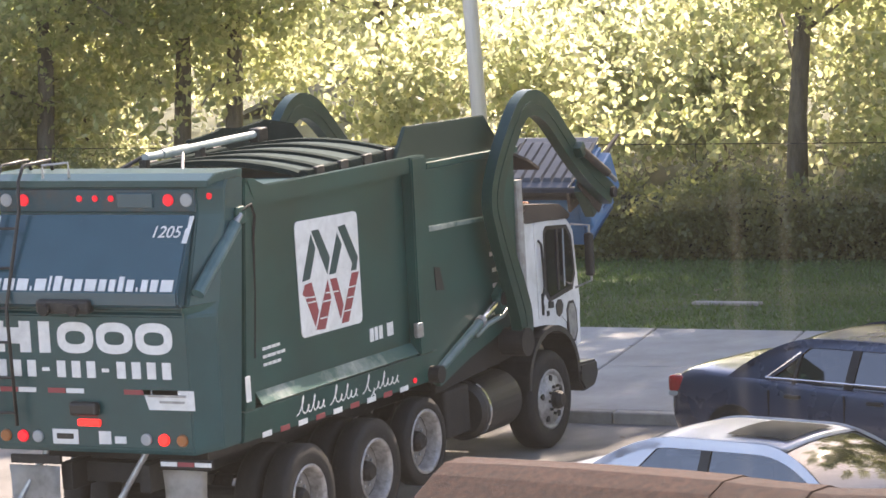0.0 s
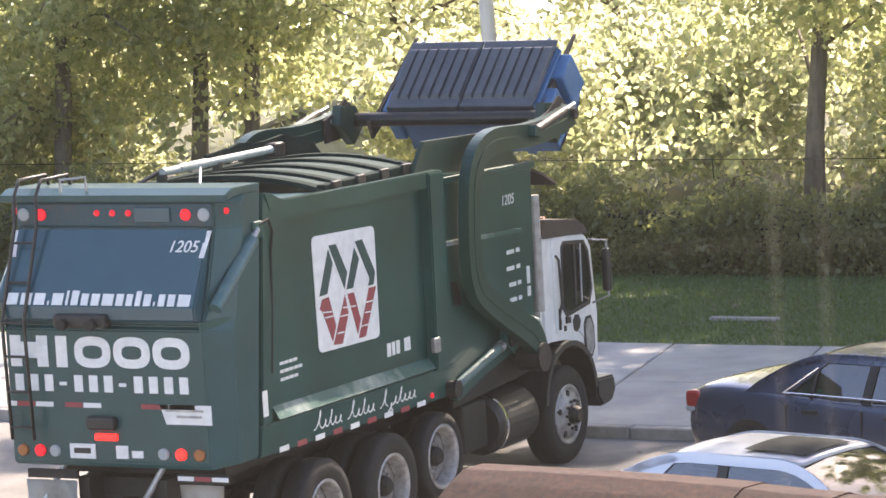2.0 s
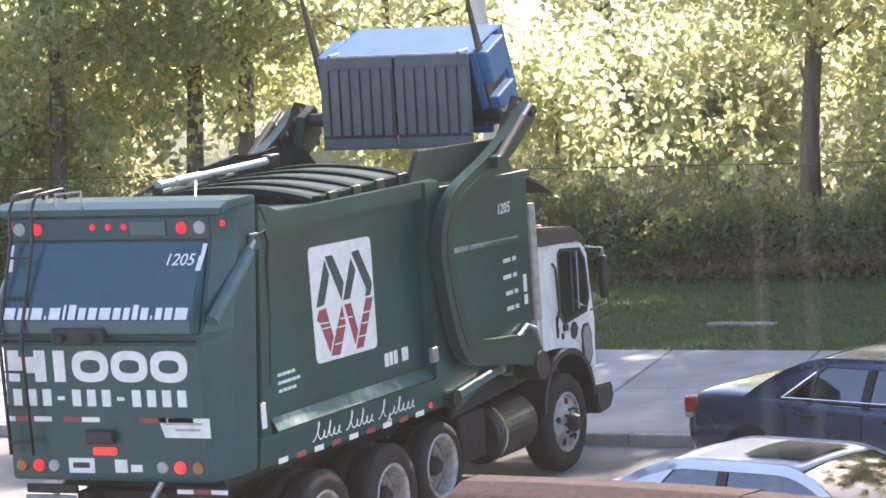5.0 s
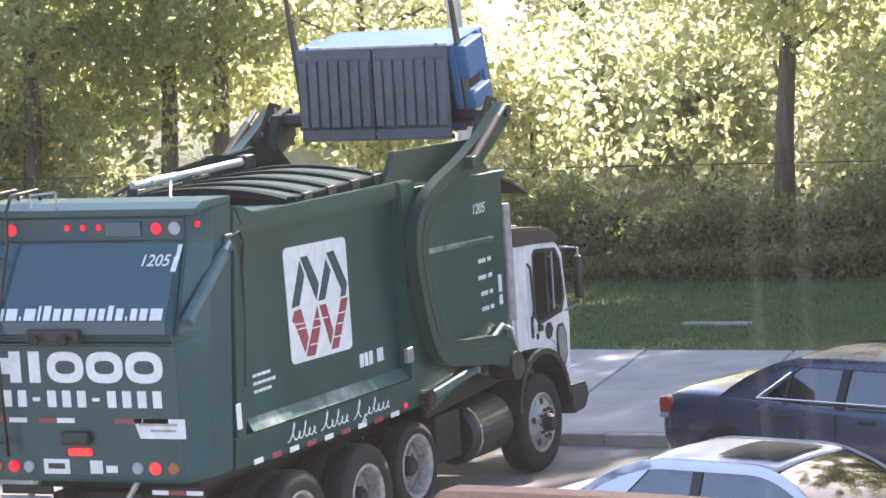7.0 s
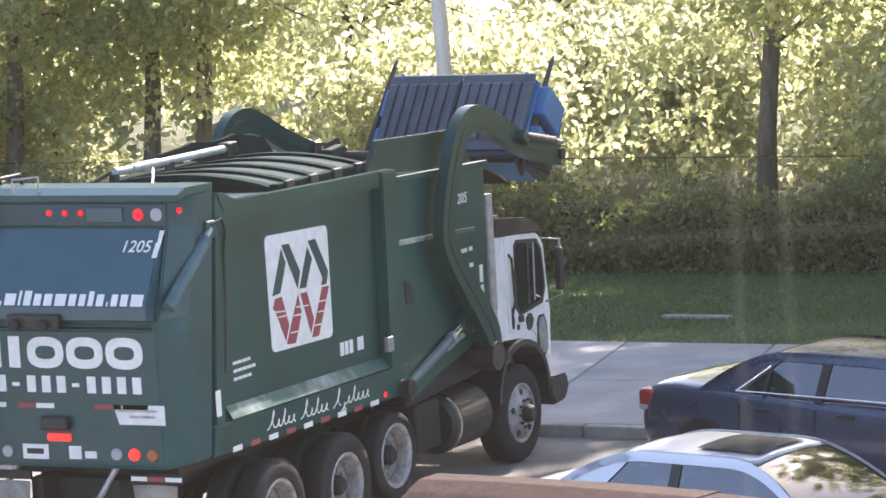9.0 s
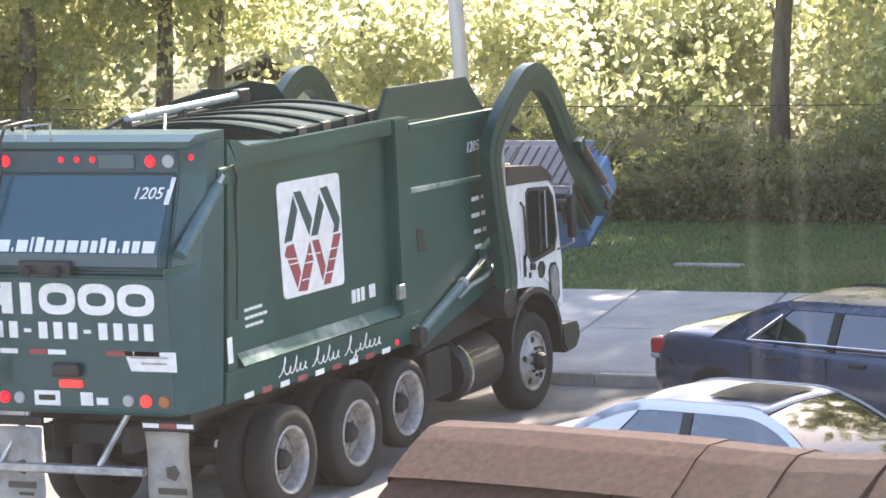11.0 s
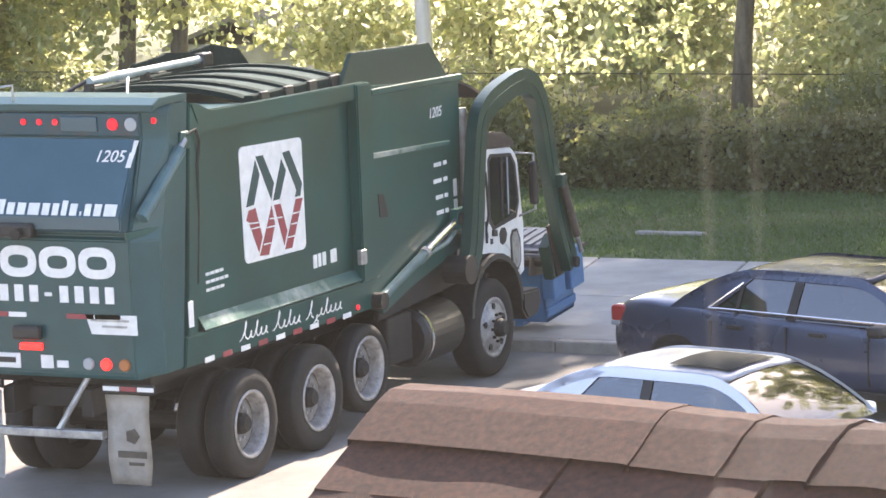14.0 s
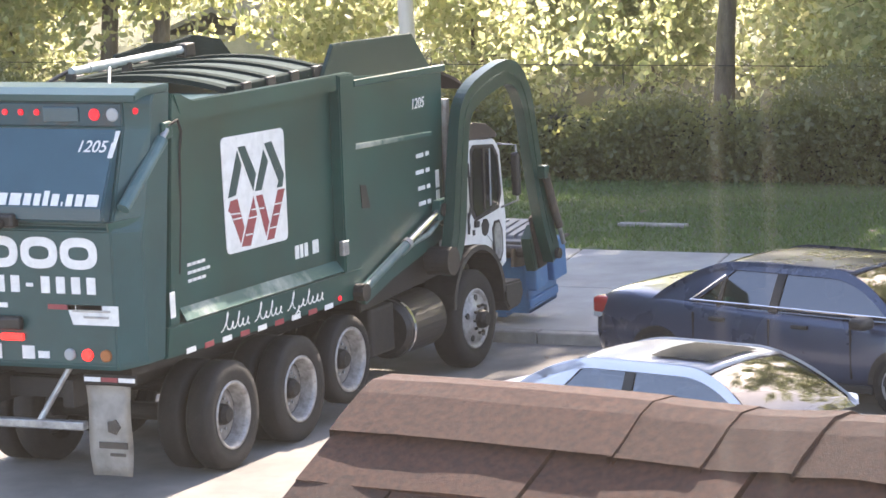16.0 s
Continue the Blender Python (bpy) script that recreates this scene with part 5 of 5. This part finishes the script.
        for dx in (mid, mid - 0.95, mid + 1.0):
            part("door_gap", box(dx - 0.006, dx + 0.006, s * W * 0.985 - 0.012, s * W * 0.985 + 0.010, 0.36, belt - 0.10), M_TRIM, body)
        mir = part("mirror", box(f0 - 0.36, f0 - 0.16, min(s * (W + 0.0), s * (W + 0.2)), max(s * (W + 0.0), s * (W + 0.2)), belt - 0.09, belt + 0.03, 0.045, 3), M_TRIM if chrome_line else paint, car)
        part("tail_lamp", box(-L + 0.04, -L + 0.26, s * W * 0.78 - 0.10, s * W * 0.78 + 0.095, belt - 0.24, belt - 0.05, 0.05, 3), M_LRED, car, "red tail lamp")
        part("lamp_lens", box(-L + 0.045, -L + 0.29, s * W * 0.78 - 0.10, s * W * 0.78 + 0.105, belt - 0.27, belt - 0.205, 0.025, 3), M_LCLEAR, car, "clear lower lamp lens")
        part("head_lamp", box(L - 0.45, L - 0.12, s * W * 0.72 - 0.14, s * W * 0.72 + 0.12, belt - 0.38, belt - 0.24, 0.04, 3), M_LCLEAR, car)
        part("sill", box(-L + 1.2, L - 1.2, s * W * 0.965 - 0.02, s * W * 0.965 + 0.02, 0.22, 0.30, 0.015), M_TRIM, body)
        for sx in (mid - 0.55, mid + 0.42):
            part("head_rest", box(sx - 0.06, sx + 0.04, s * 0.36 - 0.12, s * 0.36 + 0.12, belt + 0.08, belt + 0.26, 0.04, 3), M_SEAT, car)
    for wx in (-L + 0.98, L - 0.88):
        for s in (-1, 1):
            tyre = part("wheel", lathe([(0.21, -0.10), (0.30, -0.11), (0.32, -0.08), (0.325, 0), (0.32, 0.08), (0.30, 0.11), (0.21, 0.10)], "y", 28), M_RUBBER, car, smooth=True)
            tyre.matrix_basis = pose(wx, s * (W - 0.10), 0.325)
            part("rim", lathe([(0.22, s * 0.09), (0.20, s * 0.108), (0.12, s * 0.085), (0.05, s * 0.10), (0.0, s * 0.10)], "y", 20), M_RIM, tyre, smooth=True)
            arch = [(wx + 0.37 * math.cos(math.pi * k / 12), 0.325 + 0.37 * math.sin(math.pi * k / 12)) for k in range(13)]
            part("wheel_arch", prism(arch, s * (W * 1.0 - 0.05), s * (W * 1.0 + 0.004), axis="y"), M_TRIM, body)
    part("bumper_strip", box(-L - 0.02, -L + 0.1, -W * 0.7, W * 0.7, 0.45, 0.52, 0.02), paint, body)
    part("wiper", tube((f0 - 0.02, -0.5, belt + 0.03), (f0 - 0.1, 0.2, belt + 0.07), 0.012, seg=6), M_TRIM, car)
    return car


build_car("blue_car", "dark metallic blue saloon car with chrome window trim", M_BLUECAR, pose(5.30, 6.72, 0, 0, 0, -16.0), 4.85, 1.84, 0.97, 1.355,
          (-1.55, -0.55, 0.55, 1.45), False, True)
build_car("silver_car", "pale silver-white saloon car with a dark glass sunroof", M_WHITECAR, pose(6.05, 1.12, 0, 0, 0, -12.0), 4.5, 1.72, 0.95, 1.41,
          (-1.55, -0.45, 0.45, 1.34), True, False)

# ---- porch roof below the window ----
TIP, ALONG, DOWN = Vector((16.48, -24.48, 6.33)), Vector((0.984, -0.178, 0)), Vector((-0.178, -0.984, 0))
PITCH = radians(30)


def on_roof(a, s, lift=0.0, far=False):
    """A place on the slope: a along the ridge from its end, s down the slope (far: the slope on the other side)."""
    d = -DOWN if far else DOWN
    n = d * math.sin(PITCH) + Vector((0, 0, math.cos(PITCH)))
    return TIP + ALONG * a + d * (s * math.cos(PITCH)) - Vector((0, 0, s * math.sin(PITCH))) + n * lift


porch = tagged(new("roof"), "red-brown asphalt shingle porch roof with a capped ridge", "roof", kind="structure")
bm = bmesh.new()
rim = [on_roof(0.03, 1.6, -0.05), on_roof(0.03, 0, -0.05), on_roof(0.03, 1.6, -0.05, True), on_roof(3.5, 1.6, -0.05, True), on_roof(3.5, 0, -0.05), on_roof(3.5, 1.6, -0.05)]
v = [bm.verts.new(p) for p in rim]
w = [bm.verts.new(p - Vector((0, 0, 0.12))) for p in rim]
for f in ((0, 1, 4, 5), (1, 2, 3, 4)):
    bm.faces.new([v[i] for i in f])
    bm.faces.new([w[i] for i in f[::-1]])
for i in range(6):
    bm.faces.new((v[i], v[(i + 1) % 6], w[(i + 1) % 6], w[i]))
part("deck", bm, M_SHINGLE_EDGE, porch)
wall_bm = bmesh.new()
foot = [on_roof(0.3, 1.35), on_roof(3.4, 1.35), on_roof(3.4, 1.35, 0, True), on_roof(0.3, 1.35, 0, True)]
a = [wall_bm.verts.new((p.x, p.y, 0.0)) for p in foot]
b = [wall_bm.verts.new((p.x, p.y, p.z - 0.15)) for p in foot]
for i in range(4):
    wall_bm.faces.new((a[i], a[(i + 1) % 4], b[(i + 1) % 4], b[i]))
wall_bm.faces.new(b)
tagged(part("wall_porch", wall_bm, M_WALL), "plain siding wall of the porch below its roof", "wall", kind="structure")


def build_shingles():
    rng = random.Random(4)

    def slab(name, corners, th, sub=4):
        """A shingle with a slightly bowed face and visible thickness."""
        bm = bmesh.new()
        p0, p1, p2, p3 = corners
        up = (p1 - p0).cross(p3 - p0).normalized()
        if up.z < 0:
            up = -up
        top = []
        for i in range(sub + 1):
            u = i / sub
            jog = rng.uniform(-0.0015, 0.0015)
            top.append((bm.verts.new(p0.lerp(p1, u) + up * (th * 0.35 + jog)), bm.verts.new(p3.lerp(p2, u) + up * (th + jog * 2))))
        low = [(bm.verts.new(p0.lerp(p1, u / sub) - up * 0.012), bm.verts.new(p3.lerp(p2, u / sub) - up * 0.012)) for u in range(sub + 1)]
        for i in range(sub):
            bm.faces.new((top[i][0], top[i + 1][0], top[i + 1][1], top[i][1]))
            bm.faces.new((top[i][1], top[i + 1][1], low[i + 1][1], low[i][1]))
        bm.faces.new((top[0][0], top[0][1], low[0][1], low[0][0]))
        bm.faces.new((top[-1][1], top[-1][0], low[-1][0], low[-1][1]))
        return part(name, bm, M_SHINGLE, porch)

    # courses on the slope, tabs 0.305 wide with narrow slots, lower courses first
    for far in (False, True):
        for row in range(9):
            s0, s1 = 0.10 + 0.125 * row - 0.02, 0.10 + 0.125 * (row + 1)
            x = -0.02
            first = (0.36, 0.16, 0.25, 0.09)[row % 4]
            k = 0
            while x < 3.3:
                wdt = first if k == 0 else 0.305
                lift = 0.010 + 0.002 * rng.random()
                slab("shingle", [on_roof(x + 0.003, s0, lift, far), on_roof(x + wdt - 0.003, s0, lift, far), on_roof(x + wdt - 0.003, s1 + rng.uniform(-0.003, 0.003), lift, far),
                                 on_roof(x + 0.003, s1 + rng.uniform(-0.003, 0.003), lift, far)], 0.006)
                x += wdt
                k += 1
    # ridge caps, each lapping over the next
    x = -0.015
    k = 0
    while x < 3.3:
        wdt = 0.452 if k == 0 else 0.134
        bm = bmesh.new()
        prof = [(0.13, False), (0.10, False), (0.05, False), (0.015, False), (0.015, True), (0.05, True), (0.10, True), (0.13, True)]
        rows = []
        for j in range(5):
            u = j / 4
            lift = 0.020 + 0.004 * u + (0.003 * math.sin(k * 2.1 + j * 0.7))
            rows.append([bm.verts.new(on_roof(x + wdt * u + rng.uniform(-0.002, 0.002) - 0.004 * (j == 0), s + rng.uniform(-0.002, 0.002), lift - (0.006 if s < 0.02 else 0), fr)) for s, fr in prof])
        skirt = [bm.verts.new(q.co - Vector((0, 0, 0.03))) for q in rows[0]]
        tail = [bm.verts.new(q.co - Vector((0, 0, 0.02))) for q in rows[-1]]
        for a, b in zip([skirt] + rows, rows + [tail]):
            for i in range(len(prof) - 1):
                bm.faces.new((a[i], a[i + 1], b[i + 1], b[i]))
        part("ridge_cap", bm, M_SHINGLE, porch, smooth=False)
        x += wdt
        k += 1


# ---- the window through which the yard is seen ----
def build_window():
    face = pose(18.85, -29.06, 7.28, 0, 0, 27.0) @ pose(0, 0.62, -0.05, 0, 0, 0)
    wall = part("wall_window", bmesh.new(), M_WALL)
    bm = bmesh.new()
    for x0, x1, z0, z1 in ((-3, -0.55, -7.2, 1.8), (0.55, 3, -7.2, 1.8), (-0.55, 0.55, -7.2, -0.6), (-0.55, 0.55, 0.6, 1.8)):
        box(x0, x1, 0.0, 0.16, z0, z1, bm=bm)
    bm.to_mesh(wall.data)
    bm.free()
    wall.matrix_basis = face
    tagged(wall, "plain siding wall of the house around the window", "wall", kind="structure")
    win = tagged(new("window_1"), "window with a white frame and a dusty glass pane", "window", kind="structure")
    win.matrix_basis = face
    for x0, x1, z0, z1 in ((-0.55, -0.49, -0.6, 0.6), (0.49, 0.55, -0.6, 0.6), (-0.49, 0.49, -0.6, -0.54), (-0.49, 0.49, 0.54, 0.6)):
        part("window_frame", box(x0, x1, 0.03, 0.12, z0, z1, 0.006), M_WHITE, win)
    m = bpy.data.materials.new("dusty_glass")
    m.use_nodes = True
    nt = m.node_tree
    nt.nodes.clear()
    clear = nt.nodes.new("ShaderNodeBsdfTransparent")
    dust = nt.nodes.new("ShaderNodeBsdfTranslucent")
    dust.inputs["Color"].default_value = (0.85, 0.84, 0.80, 1)
    tc, ns, rg = nt.nodes.new("ShaderNodeTexCoord"), nt.nodes.new("ShaderNodeTexNoise"), nt.nodes.new("ShaderNodeMapRange")
    ns.inputs["Scale"].default_value = 22.0
    rg.inputs["To Min"].default_value, rg.inputs["To Max"].default_value = DUST * 0.85, DUST * 1.15
    nt.links.new(tc.outputs["Object"], ns.inputs["Vector"])
    nt.links.new(ns.outputs["Fac"], rg.inputs["Value"])
    mix = nt.nodes.new("ShaderNodeMixShader")
    # soft pale streaks over the even dust: place across or up the pane, half width, share of dust
    sep = nt.nodes.new("ShaderNodeSeparateXYZ")
    nt.links.new(tc.outputs["Object"], sep.inputs[0])
    total = rg.outputs[0]
    fade = nt.nodes.new("ShaderNodeMapRange")
    fade.interpolation_type = 'SMOOTHSTEP'
    fade.inputs["From Min"].default_value, fade.inputs["From Max"].default_value = -0.012, -0.03
    nt.links.new(sep.outputs["Z"], fade.inputs["Value"])
    for axis, place, wide, share in (("X", 0.0485, 0.0019, 0.0085), ("X", 0.0575, 0.0019, 0.0075), ("Z", -0.0345, 0.0024, 0.0055), ("Z", -0.0527, 0.0024, 0.004)):
        off, dist, soft = nt.nodes.new("ShaderNodeMath"), nt.nodes.new("ShaderNodeMath"), nt.nodes.new("ShaderNodeMapRange")
        off.operation, dist.operation, soft.interpolation_type = 'SUBTRACT', 'ABSOLUTE', 'SMOOTHSTEP'
        off.inputs[1].default_value = place
        nt.links.new(sep.outputs[axis], off.inputs[0])
        nt.links.new(off.outputs[0], dist.inputs[0])
        nt.links.new(dist.outputs[0], soft.inputs["Value"])
        soft.inputs["From Min"].default_value, soft.inputs["From Max"].default_value = 0.0, wide
        soft.inputs["To Min"].default_value, soft.inputs["To Max"].default_value = share, 0.0
        gain, add = nt.nodes.new("ShaderNodeMath"), nt.nodes.new("ShaderNodeMath")
        gain.operation, add.operation = 'MULTIPLY', 'ADD'
        nt.links.new(soft.outputs[0], gain.inputs[0])
        if axis == "X":
            nt.links.new(fade.outputs[0], gain.inputs[1])
        else:
            right = nt.nodes.new("ShaderNodeMapRange")
            right.inputs["From Min"].default_value, right.inputs["From Max"].default_value = 0.0, 0.03
            nt.links.new(sep.outputs["X"], right.inputs["Value"])
            nt.links.new(right.outputs[0], gain.inputs[1])
        nt.links.new(total, add.inputs[0])
        nt.links.new(gain.outputs[0], add.inputs[1])
        total = add.outputs[0]
    nt.links.new(total, mix.inputs[0])
    nt.links.new(clear.outputs[0], mix.inputs[1])
    nt.links.new(dust.outputs[0], mix.inputs[2])
    o = nt.nodes.new("ShaderNodeOutputMaterial")
    nt.links.new(mix.outputs[0], o.inputs[0])
    bm = bmesh.new()
    bm.faces.new([bm.verts.new(p) for p in ((-0.49, 0.07, -0.54), (0.49, 0.07, -0.54), (0.49, 0.07, 0.54), (-0.49, 0.07, 0.54))])
    part("pane", bm, m, win, "dusty clear glass pane").visible_shadow = False


# dust share of the pane, tuned as an even veil that lifts dark tones
DUST = 0.0068
build_window()


# ---- kerb stones and concrete slabs ----
def build_paving():
    kerb = tagged(new("kerb"), "pale concrete kerb along the edge of the pad", "kerb", kind="structure")
    rng = random.Random(8)
    stone = None
    for i in range(-14, 22):
        x = i * 1.2
        if stone is None:
            stone = part("kerb_stone", box(0.006, 1.194, KERB_Y - 0.16, KERB_Y + 0.0, -0.2, PAD_Z + 0.004, 0.02), M_KERB, kerb)
            stone.matrix_basis = pose(x, 0, 0)
        else:
            o = new("kerb_stone", stone.data)
            o.parent = kerb
            o.matrix_basis = pose(x, 0, rng.uniform(-0.004, 0.004))
    for i in range(-9, 11):
        for j in range(2):
            x, y = i * 2.0 + 0.3, KERB_Y + 0.005 + j * 2.797
            slab = part("slab", box(x + 0.012, x + 1.988, y + 0.01, y + 2.787, -0.25, PAD_Z + rng.uniform(-0.003, 0.003), 0.012, 1), M_CONC, pad)
            # the joints run askew to the kerb
            slab.data.transform(Matrix(((1, -0.20, 0, 0.20 * KERB_Y), (0, 1, 0, 0), (0, 0, 1, 0), (0, 0, 0, 1))))
    part("joint_fill", box(-20, 22, KERB_Y + 0.003, LAWN_Y - 0.003, -0.28, PAD_Z - 0.02), M_CHASSIS, pad)


build_shingles()
build_paving()


# ---- what moves ----
ARM_KEYS = [(0.0, 36), (0.5, 41), (1.0, 51), (1.5, 61), (2.0, 74), (2.5, 85), (3.0, 91), (3.5, 93), (4.2, 93.5), (7.2, 93.5), (7.5, 92), (7.8, 82), (8.0, 71), (8.2, 66),
            (9.2, 50), (10.3, 35.5), (10.5, 32), (11.0, 22), (11.5, 12), (12.0, 5), (12.5, 1.5), (13.0, 0), (16.0, 0)]
BIN_KEYS = [(0.0, 27), (0.5, 25), (1.0, 25), (1.5, 30), (2.0, 40), (2.5, 57), (3.0, 72), (3.5, 86), (3.7, 97), (4.0, 112), (4.2, 115), (5.2, 110), (6.3, 117), (6.5, 114), (7.0, 103),
            (7.5, 96), (7.8, 88), (8.0, 80), (8.2, 62), (9.2, 48), (10.3, 43), (10.5, 42), (11.0, 29), (11.5, 16), (12.0, 8), (12.5, 5), (13.0, 5), (16.0, 5)]
SLIDE_KEYS = [(0.0, 0.0), (0.5, 0.0), (1.0, 0.1), (1.5, 0.11), (2.0, 0.11), (2.5, 0.13), (3.0, 0.08), (3.5, -0.03), (4.0, -0.18), (6.5, -0.21), (7.0, -0.15), (7.5, -0.10), (8.0, 0.02), (8.2, 0.05), (10.5, 0.05), (11.0, 0.12),
              (12.0, 0.08), (13.0, 0.12), (16.0, 0.14)]
LID_KEYS = [(0.0, 0), (3.4, 0), (3.6, 4), (4.0, 25), (4.2, 28), (5.2, 23), (6.3, 30), (6.5, 27), (7.0, 16), (7.5, 8), (7.8, 27), (8.0, 40), (8.2, 24), (8.5, 0), (16.0, 0)]


def between(keys, t):
    for (t0, a), (t1, b) in zip(keys, keys[1:]):
        if t <= t1:
            return a + (b - a) * (t - t0) / (t1 - t0)
    return keys[-1][1]


def motions():
    times = sorted({round(0.1 * k, 1) for k in range(0, 136)} | {16.0})
    arm_rows, rod_rows, barrel_rows, bin_rows, lid_rows, fork_rows = [], [], [], [], [], []
    for t in times:
        phi, theta, opened = between(ARM_KEYS, t), between(BIN_KEYS, t), between(LID_KEYS, t)
        c, s = math.cos(radians(phi)), math.sin(radians(phi))
        a = radians(phi + REST)
        end = (PIVOT.y + REACH * math.cos(a), PIVOT.z + REACH * math.sin(a))
        rod = (PIVOT.y + ROD[0] * c - ROD[1] * s, PIVOT.z + ROD[0] * s + ROD[1] * c)
        lean = math.degrees(math.atan2(-(rod[0] - CYL.y), rod[1] - CYL.z))
        arm_rows.append((t, pose(0, PIVOT.y, PIVOT.z, phi, 0, 0)))
        barrel_rows.append((t, pose(0, CYL.y, CYL.z, lean, 0, 0)))
        rod_rows.append((t, pose(0, rod[0], rod[1], lean, 0, 0)))
        fork_rows.append((t, pose(0, end[0], end[1], theta, 0, 0)))
        slip = between(SLIDE_KEYS, t)
        bin_rows.append((t, pose(0.07, end[0] + slip * math.cos(radians(theta)), end[1] + slip * math.sin(radians(theta)), theta, 0, 0)))
        lid_rows.append((t, pose(HINGE.x, HINGE.y, HINGE.z, TILT_LID - opened, 0, 0)))
    for ob in arms:
        walk(ob, arm_rows)
    for ob in barrels:
        walk(ob, barrel_rows)
    for ob in rods:
        walk(ob, rod_rows)
    walk(fork, fork_rows)
    walk(dumpster, bin_rows)
    for ob in lids:
        walk(ob, lid_rows)


motions()
